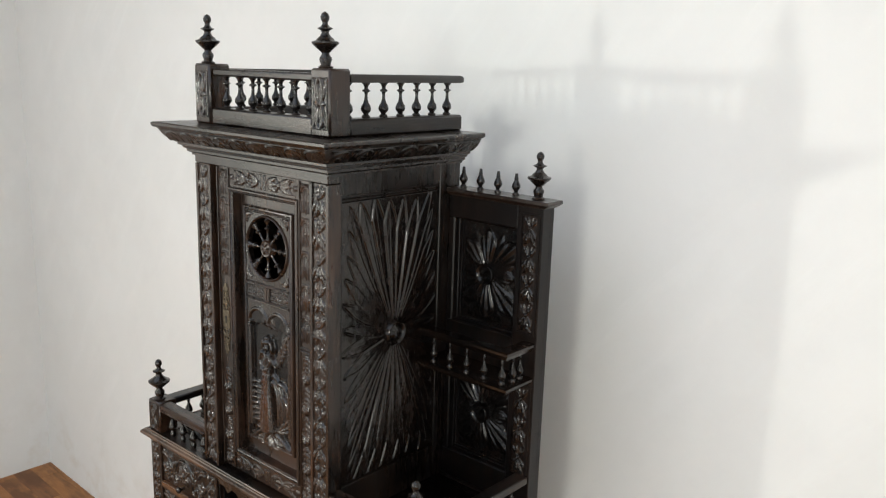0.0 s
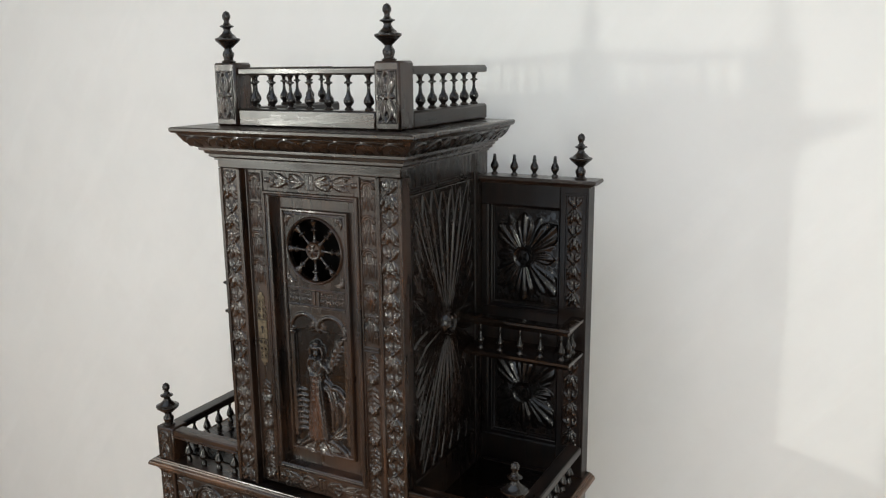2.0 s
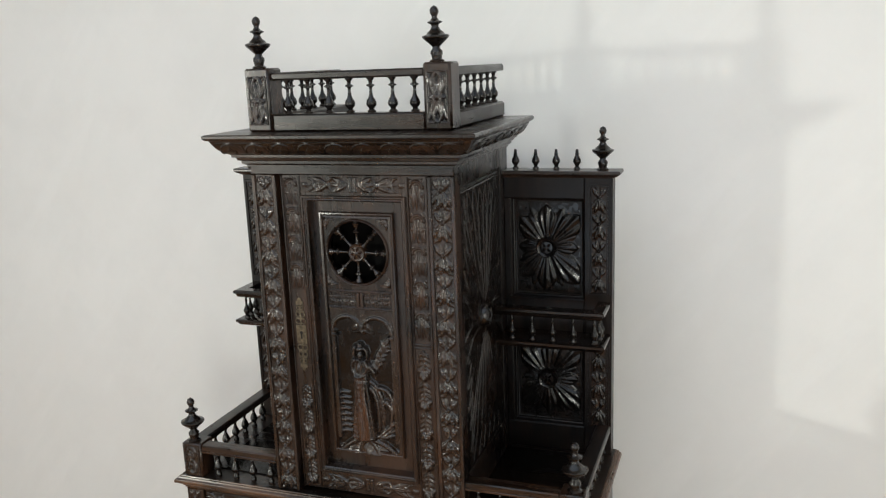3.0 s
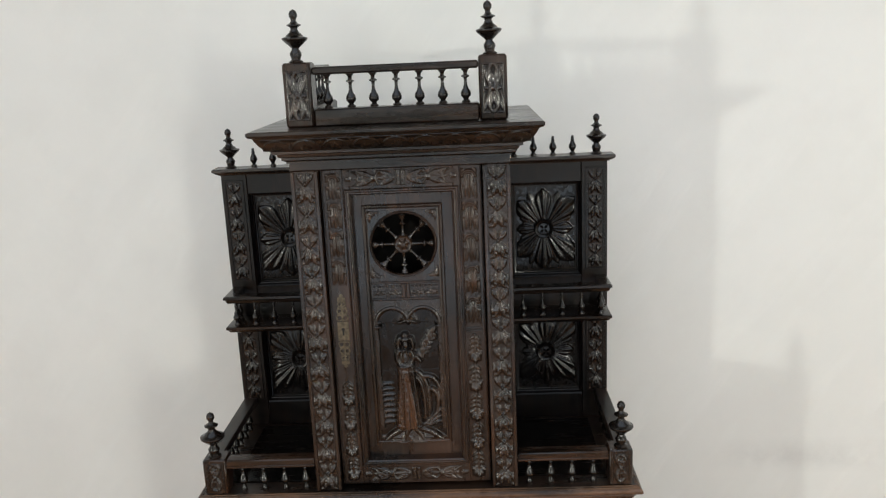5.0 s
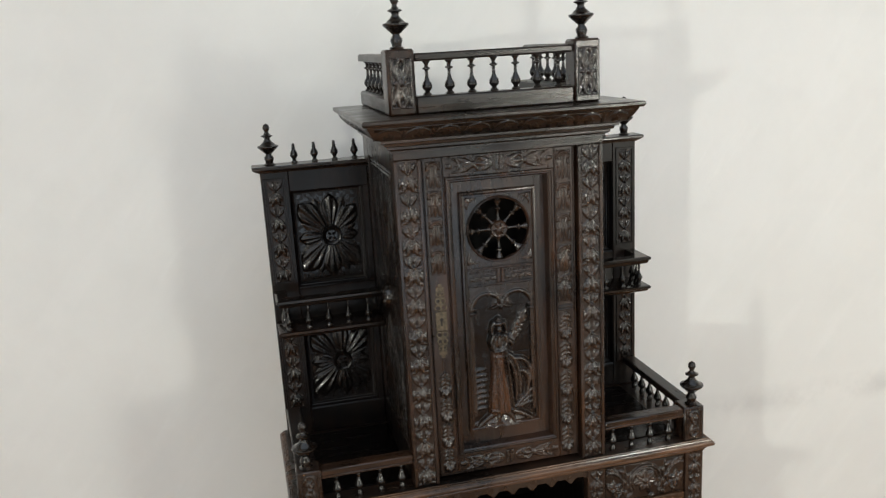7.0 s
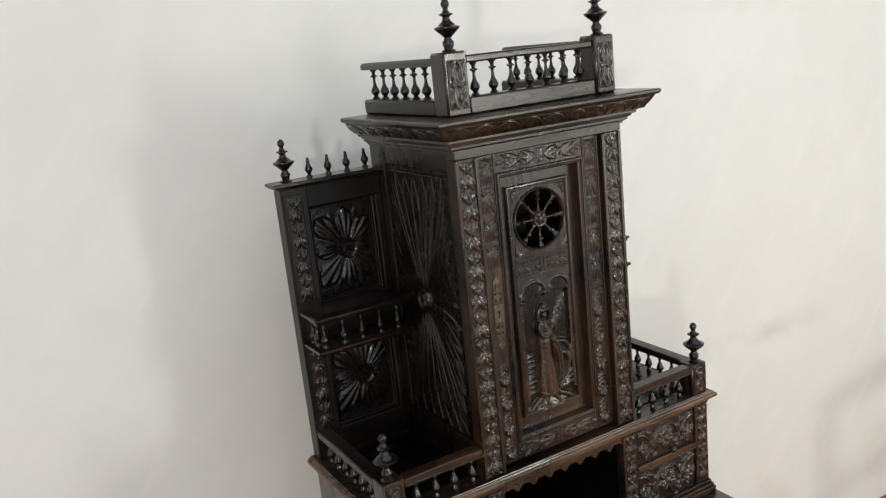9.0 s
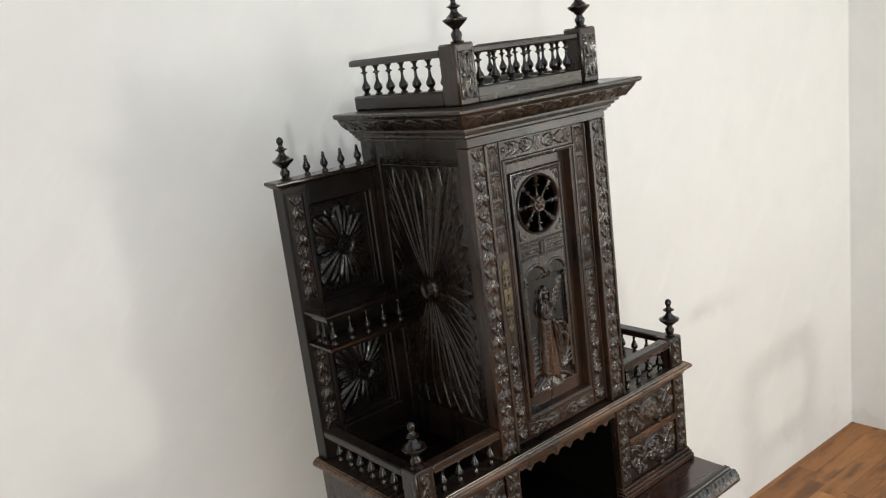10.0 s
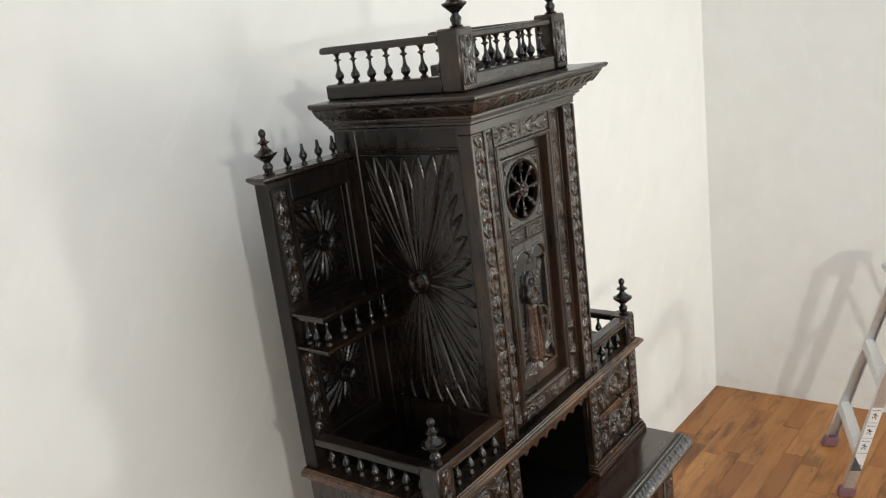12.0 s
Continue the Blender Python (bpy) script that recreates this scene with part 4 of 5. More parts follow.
# small winged knot that hangs between the arches
for sa in (-1, 1):
    fold((FC + sa * 0.002, 1.246), (FC + sa * 0.011, 1.256), (FC + sa * 0.014, 1.244), 0.0036, 0.0085, 0.4)
    fold((FC + sa * 0.002, 1.243), (FC + sa * 0.008, 1.238), (FC + sa * 0.016, 1.238), 0.0030, 0.0075, 0.4)
    lump(FC + sa * 0.0090, 1.2465, 0.0036, 0.0036, 0.0095)
lump(FC, 1.242, 0.0040, 0.0080, 0.0085)
# a pile of level blocks beside the skirt
for k in range(8):
    z = 1.138 - 0.0092 * k
    fold((-0.0475, z - 0.001), (-0.040, z + 0.0012), (-0.0330 + 0.0012 * (k % 3), z), 0.0034, 0.0040, 0.3)
# right sleeve and the leafy branch above it
fold((0.000, 1.188), (0.008, 1.186), (0.014, 1.176), 0.0050, 0.0120, 0.2)
rng = random.Random(72)
for k in range(6):
    x, z = 0.012 + 0.0038 * k + rng.uniform(-0.0015, 0.0015), 1.178 + 0.0080 * k
    relief_cut.leaf(x, z, 70 + rng.uniform(-16, 16), 0.016, 0.0105, 0.0050, 0.2)
    relief_cut.leaf(x, z, 15 - 5 * k + rng.uniform(-18, 18), 0.012, 0.0090, 0.0042, 0.2)
    relief_cut.leaf(x, z, 128 + rng.uniform(-18, 18), 0.009, 0.0080, 0.0038, 0.2)
# broad blades and rocks beside the skirt
fold((0.004, 1.160), (0.030, 1.150), (0.024, 1.078), 0.0046, 0.0062, 0.2)
fold((0.006, 1.150), (0.021, 1.135), (0.017, 1.080), 0.0040, 0.0080, 0.2)
fold((0.020, 1.150), (0.044, 1.150), (0.043, 1.112), 0.0044, 0.0070, 0.3)
fold((0.030, 1.128), (0.046, 1.118), (0.034, 1.084), 0.0046, 0.0072, 0.3)
for k in range(3):
    fold((0.016 + 0.005 * k, 1.070), (0.030 + 0.005 * k, 1.082 - 0.003 * k), (0.046, 1.098 - 0.012 * k), 0.0050, 0.0080, 0.5)
relief_cut.H = np.where(B > 1.160, relief_cut.H * 0.88, relief_cut.H)
# soften the cuts, then set the niche into the flush field under its twin arches
relief_cut.soften(3)
relief_cut.gouged(0.00010, 0.012, 71)
x = A - FC
niche = (np.abs(x) < np.where(B < 1.062, 0.0516, 0.0452)) & (B < 1.2400)
for sa in (-1, 1):
    niche |= np.hypot(x - sa * 0.0232, B - 1.2385) < 0.0222
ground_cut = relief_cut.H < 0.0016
robed = ROBED & niche
relief_cut.H = np.where(niche, relief_cut.H - 0.0062, 0.0004)
for sa in (-1, 1):
    relief_cut.ring(FC + sa * 0.0238, 1.2385, 0.0245, 0.0030, 0.0034, -2 if sa > 0 else 14, 166 if sa > 0 else 182)
    # capitals: two mouldings where each arch springs
    for z in (1.2395, 1.2325):
        a = sorted((FC + sa * 0.0515, FC + sa * 0.0405))
        relief_cut.block(a[0], a[1], z - 0.0022, z + 0.0022, 0.0026)
relief_cut.soften(1)
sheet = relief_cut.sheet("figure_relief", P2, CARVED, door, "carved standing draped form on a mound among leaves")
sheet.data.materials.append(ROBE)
sheet.data.materials.append(SHADECARVED)
# the niche's ground takes the darkened wood, as shade under the arches
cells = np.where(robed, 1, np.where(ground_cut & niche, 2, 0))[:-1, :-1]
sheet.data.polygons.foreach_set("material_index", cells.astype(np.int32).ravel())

# --- cornice
bm = bmesh.new()
wrap_mould(bm, [(0.0445, 1.5415), (0.047, 1.5400), (0.047, 1.5365), (0.0445, 1.5335), (0.040, 1.5325), (0.038, 1.5285), (0.033, 1.5205), (0.025, 1.5135), (0.0185, 1.5105), (0.0185, 1.507), (0.0135, 1.5055), (0.0125, 1.502), (0.0085, 1.5005), (0.0085, 1.497), (0.003, 1.494), (0.003, 1.4915), (-0.003, 1.4905)], TW, TF, 0.0)
cornice = part("cornice", bm, WOOD_X, cabinet, "projecting moulded cornice", sharp=28)
def cornice_leaves(P, a0, a1, count, seed):
    """Round arches side by side along the hollow, a leaf in each and a dart between."""
    c = Carving(a0, a1, -0.0125, 0.0122, 0.0008)
    st, rng = (a1 - a0) / count, random.Random(seed)
    for k in range(count):
        x = a0 + st * (k + 0.5)
        c.ring(x, -0.0100, st * 0.46, 0.0014, 0.0019 * rng.uniform(0.8, 1.1), 4, 176)
        for d in (-34, 0, 34):
            c.leaf(x, -0.0110, 90 + d + rng.uniform(-4, 4), 0.0150 if d == 0 else 0.0125, st * 0.26, 0.0026, 0.4)
        c.leaf(x + st * 0.5, -0.0115, 90, 0.0190, st * 0.16, 0.0022, 0.2)
    c.soften(1)
    c.gouged(0.0002, 0.007, seed)
    c.sheet("leaf_border", P, CORNICEWOOD, cornice, base=-0.0008)


slope = math.atan2(0.017, 0.0175)
for m, a0, a1, n, seed in ((Matrix.Translation((0, TF - 0.0318, 1.521)) @ Matrix.Rotation(radians(90) + slope, 4, "X"), -0.189, 0.189, 9, 91),
                           (Matrix.Translation((TW + 0.0318, 0, 1.521)) @ Matrix.Rotation(radians(90), 4, "Z") @ Matrix.Rotation(radians(90) + slope, 4, "X"), TF - 0.028, -0.004, 7, 92),
                           (Matrix.Translation((-TW - 0.0318, 0, 1.521)) @ Matrix.Rotation(radians(-90), 4, "Z") @ Matrix.Rotation(radians(90) + slope, 4, "X"), 0.004, -TF + 0.028, 7, 93)):
    cornice_leaves(m, a0, a1, n, seed)

# --- gallery on top
GF = -0.2718
for s in (-1, 1):
    lo, hi = sorted((s * 0.1185, s * 0.1585))
    bm = boxed(lo, hi, GF, GF + 0.0385, 1.5415, 1.6325, bevel=0.003)
    post = part("gallery_post", bm, WOOD, cabinet)
    P = facing_front(GF)
    m = (lo + hi) / 2
    # a sunk panel: raised border, two tall leaves that bow outwards, a ball between them
    c = Carving(lo + 0.0045, hi - 0.0045, 1.5510, 1.6215, 0.0006)
    w, z = (hi - lo) / 2 - 0.0045, 1.5862
    for sg in (-1, 1):
        c.block(m + sg * w - 0.0022, m + sg * w + 0.0022, 1.5510, 1.6215, 0.0018)
        for up in (-1, 1):
            c.fold((m + sg * 0.0014, z + up * 0.0335), (m + sg * 0.0125, z + up * 0.018), (m + sg * 0.0040, z + up * 0.0025), 0.0030, 0.0030, 0.2)
            c.leaf(m + sg * 0.0010, z + up * 0.0030, up * (90 - sg * 12), 0.029, 0.0085, 0.0028, 0.4, 1.1)
            c.leaf(m + sg * 0.0118, z + up * 0.0310, -up * (90 + sg * 8), 0.026, 0.0046, 0.0020, 0.2)
        c.leaf(m + sg * 0.002, z, 0 if sg > 0 else 180, 0.0110, 0.0060, 0.0024, 0.3)
    c.lump(m, z, 0.0036, 0.0042, 0.0040)
    c.block(m - w, m + w, 1.5510, 1.5532, 0.0018)
    c.block(m - w, m + w, 1.6193, 1.6215, 0.0018)
    c.soften(2)
    c.gouged(0.00012, 0.008, 80 + s)
    c.sheet("post_carving", P, CARVED, post, base=-0.0006, ground=SHADECARVED)
    f = big_finial.put(cabinet, 0.1355 if s > 0 else -0.1395, GF + 0.0132, 1.6325)
    f.rotation_euler = (0, radians(-1.5 if s > 0 else 0.5), 0)
    # side rails
    lo, hi = sorted((s * 0.1265, s * 0.1565))
    bm = bmesh.new()
    box(bm, lo, hi, GF + 0.0387, 0.004, 1.5415, 1.5655, 0.003)
    part("gallery_base", bm, WOOD_Y, cabinet)
    bm = bmesh.new()
    lo, hi = sorted((s * 0.1335, s * 0.1575))
    wr = [(lo, 1.6145), (lo, 1.622), (lo + 0.0025, 1.6255), (hi - 0.0025, 1.6255), (hi, 1.622), (hi, 1.6145)]
    g = [[(x, y, z) for x, z in wr + wr[:1]] for y in (GF + 0.0387, -0.004, 0.006)]
    g[2] = [((x - (lo + hi) / 2) * 0.75 + (lo + hi) / 2, y, (z - 1.620) * 0.75 + 1.620) for x, y, z in g[2]]
    grid(bm, g)
    bm.faces.new([bm.verts.new(p) for p in g[2][:-1]])
    part("gallery_rail", bm, WOOD_Y, cabinet)
    for k in range(7):
        gal_spindle.put(cabinet, s * 0.1455, -0.0225 - 0.0343 * k, 1.5655)
part("gallery_base", boxed(-0.1183, 0.1183, GF + 0.003, GF + 0.033, 1.5415, 1.5665, bevel=0.0025), WOOD_X, cabinet)
part("gallery_rail", boxed(-0.1183, 0.1183, GF + 0.0055, GF + 0.0295, 1.6145, 1.6255, bevel=0.0025), WOOD_X, cabinet)
for k in range(7):
    gal_spindle.put(cabinet, -0.0985 + 0.0330 * k, GF + 0.0175, 1.5660)

# --- wings: carved backs, caps, shelves
WF, WW = -0.0245, 0.3375


def flower(P, wing, ca, cb, a0, a1, b0, b1, seed):
    """Eight fluted petals, the longest towards the corners, over pointed under-leaves."""
    c = Carving(a0, a1, b0, b1, 0.0008)
    rng = np.random.default_rng(seed)
    x, y = c.A - ca, c.B - cb
    r, th = np.hypot(x, y), np.degrees(np.arctan2(y, x))
    dirs = np.array((0, 47, 90, 133, 180, 227, 270, 313)) + rng.uniform(-3, 3, 8)
    for k, ang in enumerate(dirs):
        for low in (1, 0):
            t = ang + (22.5 if low else 0)
            dx, dy = math.cos(radians(t)), math.sin(radians(t))
            full = min(((a1 if dx > 0 else a0) - ca) / (dx if abs(dx) > 1e-3 else 1e-3), ((b1 if dy > 0 else b0) - cb) / (dy if abs(dy) > 1e-3 else 1e-3))
            R = full * (0.86 if low else rng.uniform(0.92, 0.99))
            half = 10.0 if low else (21.5 if k % 2 else 18.5)
            ph = ((th - t + 180) % 360 - 180) / half
            q = r / R
            w = np.clip(np.where(q < 0.62, 1.0, 1 - (np.clip(q - 0.62, 0, 0.38) / 0.38) ** 1.9), 0, 1) * np.clip(0.62 + 0.7 * q, 0, 1)
            f = np.abs(ph) / np.maximum(w, 1e-3)
            flute = 0.5 + 0.5 * np.cos(ph * math.pi * (2.0 if low else 3.0))
            body = np.sqrt(np.maximum(0, 1 - f ** 2))
            env = np.clip(0.55 + 0.6 * q, 0, 1) * (1 - 0.45 * np.clip(q - 0.5, 0, 0.5) / 0.5)
            h = (0.0026 if low else 0.0068) * env * (0.22 + 0.78 * body) * (0.60 + 0.40 * flute)
            c.H = np.where((f < 1) & (q < 1), np.maximum(c.H, h), c.H)
    c.soften(2)
    c.gouged(0.00004, 0.014, seed)
    c.sheet("flower_carving", P, SHADECARVED, wing, "eight-petalled carved flower", base=-0.0005)


for s in (-1, 1):
    def span(u0, u1):
        return sorted((s * u0, s * u1))
    wing = part("wing_back", boxed(*span(0.1593, WW), -0.006, 0.004, Z0 + 0.0005, 1.4445, bevel=0.001), WINGSHADE, cabinet)
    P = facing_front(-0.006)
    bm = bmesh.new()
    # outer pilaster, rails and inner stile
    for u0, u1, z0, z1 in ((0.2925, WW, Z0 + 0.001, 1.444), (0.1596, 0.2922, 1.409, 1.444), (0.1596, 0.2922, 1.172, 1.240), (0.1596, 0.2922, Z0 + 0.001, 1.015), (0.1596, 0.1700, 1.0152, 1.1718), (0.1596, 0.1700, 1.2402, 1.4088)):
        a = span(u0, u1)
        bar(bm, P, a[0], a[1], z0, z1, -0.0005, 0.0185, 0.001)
    part("wing_frame", bm, WINGSHADE, wing)
    PF = facing_front(WF)
    a = span(0.2985, 0.334)
    c = (a[0] + a[1]) / 2
    for z0, z1, n in ((1.250, 1.434, 4), (1.018, 1.170, 3)):
        bm = bmesh.new()
        frame_mould(bm, PF, a[0], a[1], z0, z1, [(0, 0), (0.0005, 0.002), (0.0035, 0.002), (0.004, 0)])
        part("pilaster_frame", bm, WINGSHADE, wing)
        chain(bellflower, c, 0.0122, z0 + 0.004, z1 - 0.004, n, 0.0034, int(z0 * 100) + s).sheet("pilaster_carving", PF, LEAFWOOD, wing, ground=GROUND)
    for zc, zh in ((1.3245, 0.0842), (1.0935, 0.0782)):
        bm = bmesh.new()
        lo, hi = span(0.1702, 0.292)
        frame_mould(bm, P, lo, hi, zc - zh, zc + zh, [(0, 0), (0, 0.0178), (0.0012, 0.0168), (0.0022, 0.0080), (0.0036, 0.0072), (0.0046, 0.0030), (0.0062, 0.0024), (0.0070, 0.0)])
        part("panel_moulding", bm, WINGSHADE, wing, sharp=30)
        flower(P, wing, s * 0.2275, zc, lo + 0.0085, hi - 0.0085, zc - zh + 0.0085, zc + zh - 0.0085, int(zc * 50) + s)
        ca = s * 0.2275
        bm = bmesh.new()
        boss(bm, P, (ca, zc), [(0.0175, 0.002), (0.0175, 0.0085), (0.0150, 0.0115), (0.0118, 0.0105), (0.0100, 0.0075), (0.0, 0.008)], 24)
        for k in range(4):
            leaf(bm, P, (ca, zc), 90 * k + 45, 0.0105, 0.0085, 0.0125, shape="round", ns=5)
        part("flower_boss", bm, SHADECARVED, wing, sharp=50)
    # cap
    bm = bmesh.new()
    prof = [(0.0115, 1.4550), (0.0128, 1.4532), (0.0128, 1.4500), (0.0095, 1.4482), (0.007, 1.4458), (0.004, 1.4450), (0.003, 1.4435), (-0.002, 1.4425)]
    rows = []
    for o, z in prof:
        pts = [(s * 0.1598, WF - 0.7 * o, z), (s * (WW + o), WF - 0.7 * o, z), (s * (WW + o), 0.005, z), (s * 0.1598, 0.005, z)]
        rows.append([bm.verts.new(p) for p in pts])
    for r, q in zip(rows, rows[1:]):
        for k in range(4):
            bm.faces.new((r[k], q[k], q[(k + 1) % 4], r[(k + 1) % 4]))
    bm.faces.new(rows[0])
    bm.faces.new(rows[-1])
    bmesh.ops.recalc_face_normals(bm, faces=bm.faces)
    part("wing_cap", bm, WOOD_X, cabinet, sharp=28)
    for k in range(4):
        crest_drop.put(cabinet, s * (0.1775 + 0.0338 * k), -0.0135, 1.4550)
    small_finial.put(cabinet, s * 0.3200, -0.0140, 1.4550)
    # shelf: top board, little balusters, bottom board
    SF = -0.092
    for z0, z1, solid in ((1.1735, 1.1860, True), (1.2260, 1.2405, False)):
        prof = [(-0.003, z1), (0.0, z1 - 0.0015), (0.0, z1 - 0.0055), (-0.003, z1 - 0.0075), (-0.0045, z0 + 0.002), (-0.008, z0)]
        bm = bmesh.new()
        if solid:
            rows = [[bm.verts.new(p) for p in ((s * 0.1597, SF - o, z), (s * (0.3355 + o), SF - o, z), (s * (0.3355 + o), WF - 0.0005, z), (s * 0.1597, WF - 0.0005, z))] for o, z in prof]
            for r, q in zip(rows, rows[1:]):
                for k in range(4):
                    bm.faces.new((r[k], q[k], q[(k + 1) % 4], r[(k + 1) % 4]))
            bm.faces.new(rows[0])
            bm.faces.new(rows[-1])
            name = "shelf_board"
        else:
            # an L of rail: along the front and back along the outer side
            prof = prof + [(-0.020, z0), (-0.020, z1), (-0.003, z1)]
            rows = [[bm.verts.new(p) for p in ((s * 0.1597, SF - o, z), (s * (0.3355 + o), SF - o, z), (s * (0.3355 + o), WF - 0.0005, z))] for o, z in prof]
            for r, q in zip(rows, rows[1:]):
                for k in range(2):
                    bm.faces.new((r[k], q[k], q[k + 1], r[k + 1]))
            name = "shelf_rail"
        bmesh.ops.recalc_face_normals(bm, faces=bm.faces)
        part(name, bm, TOPWOOD, cabinet, sharp=28)
    for k in range(5):
        shelf_spindle.put(cabinet, s * (0.184 + 0.0335 * k), SF + 0.0125, 1.1862)
    for y in (SF + 0.0125 + 0.020, SF + 0.0125 + 0.038):
        shelf_spindle.put(cabinet, s * 0.3225, y, 1.1862)

# --- ledge with the two railed trays
bm = bmesh.new()
wrap_mould(bm, [(0.0030, Z0), (0.0036, Z0 + 0.0010), (0.0052, Z0 + 0.0010), (0.0060, Z0 - 0.0008), (0.0068, Z0 - 0.0002), (0.0084, Z0 - 0.0006), (0.0092, Z0 - 0.0028), (0.0104, Z0 - 0.0026), (0.0126, Z0 - 0.0044), (0.0136, Z0 - 0.0072), (0.0134, Z0 - 0.0098), (0.0120, Z0 - 0.0112), (0.0096, 0.9583), (0.0066, 0.9575), (0.0058, 0.9530), (0.0034, 0.9520), (0.0038, 0.9500), (0.0014, 0.9490), (0.0014, 0.946), (-0.004, 0.9455)], 0.3385, -0.2750, 0.003)
ledge = part("ledge", bm, EDGE, cabinet, "long moulded ledge with rubbed brown edge", sharp=28)
ledge.data.materials.append(WOOD_X)
for p in ledge.data.polygons:
    p.material_index = 1 if p.normal.z > 0.999 and p.area > 0.05 else 0
# black sheets over the ledge: the trays' dark reflections put into colour
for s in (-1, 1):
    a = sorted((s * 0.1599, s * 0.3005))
    part("tray_shade_sheet", boxed(*a, -0.2415, -0.0345, Z0 - 0.0005, Z0 + 0.0025, bevel=0.0006), TRAYSHADE, cabinet)
for s in (-1, 1):
    lo, hi = sorted((s * 0.3010, s * 0.3375))
    c = (lo + hi) / 2
    post = part("tray_post", boxed(lo, hi, -0.277, -0.2415, Z0, 1.0275, bevel=0.002), WOOD, cabinet)
    P = facing_front(-0.277)
    relief_post = Carving(lo + 0.0035, hi - 0.0035, Z0 + 0.006, 1.0225, 0.0007)
    for sg in (-1, 1):
        relief_post.block(c + sg * 0.0136 - 0.0014, c + sg * 0.0136 + 0.0014, Z0 + 0.006, 1.0225, 0.0018)
        for up in (-1, 1):
            relief_post.fold((c + sg * 0.001, 0.998 + up * 0.023), (c + sg * 0.012, 0.998 + up * 0.016), (c + sg * 0.002, 0.998 + up * 0.002), 0.0030, 0.0030, 0.3)
            relief_post.leaf(c, 0.998, up * (90 - sg * 16), 0.020, 0.0085, 0.0030, 0.4)
    relief_post.lump(c, 0.998, 0.0036, 0.0036, 0.0040)
    relief_post.soften(1)
    relief_post.gouged(0.0003, 0.007, 85 + s)
    relief_post.sheet("post_carving", P, CARVED, post, base=-0.0006, ground=GROUND)
    tray_finial.put(cabinet, s * 0.3212, -0.2630, 1.0275)
    a = sorted((s * 0.1598, s * 0.3008))
    bm = bmesh.new()
    box(bm, *a, -0.2755, -0.2525, 1.0115, 1.0255, 0.002)
    box(bm, a[0] + 0.0002, a[1] - 0.0002, -0.2775, -0.2535, 1.0125, 1.0165, 0.001)
    part("tray_rail", bm, RAILWOOD, cabinet)
    for k in range(4):
        tray_spindle.put(cabinet, s * (0.1775 + 0.0335 * k), -0.265, Z0)
    lo, hi = sorted((s * 0.3125, s * 0.3365))
    bm = bmesh.new()
    box(bm, lo, hi, -0.2413, WF - 0.0003, 1.0115, 1.0245, 0.002)
    part("tray_rail", bm, WOOD_Y, cabinet)
    for k in range(7):
        tray_spindle.put(cabinet, s * 0.3245, -0.0485 - 0.0308 * k, Z0)

# --- drawers beside the niche
NI = 0.1275
# black back and added black sheets: the niche's shade put into colour
part("niche_shade_floor", boxed(-NI + 0.0005, NI - 0.0005, -0.268, -0.0145, 0.7606, 0.7616, bevel=0.0003), RECESSBLACK, cabinet)
part("niche_back", boxed(-NI + 0.0005, NI - 0.0005, -0.014, 0, 0.762, 0.945), RECESSBLACK, cabinet)
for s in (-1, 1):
    part("niche_shade_side", boxed(*sorted((s * (NI - 0.003), s * (NI - 0.0006))), -0.262, -0.0145, 0.7615, 0.9448, bevel=0.0005), RECESSBLACK, cabinet)
bm = bmesh.new()
P = facing_front(-0.262)
top, pts = 0.9452, []
for k in range(121):
    u = -NI + 2 * NI * k / 120
    ph = (u / 0.0330 + 0.5) % 1
    z = 0.9365 - 0.0042 * (1 - math.cos(2 * math.pi * ph)) - 0.0016 * math.cos(4 * math.pi * ph)
    pts.append((u, z))
for d0, d1 in ((0.0, 0.011),):
    grid(bm, [[P @ Vector((u, top, d1)) for u, z in pts], [P @ Vector((u, z, d1)) for u, z in pts], [P @ Vector((u, z, d0)) for u, z in pts], [P @ Vector((u, top, d0)) for u, z in pts]])
part("scalloped_apron", bm, CARVED, cabinet, sharp=40)


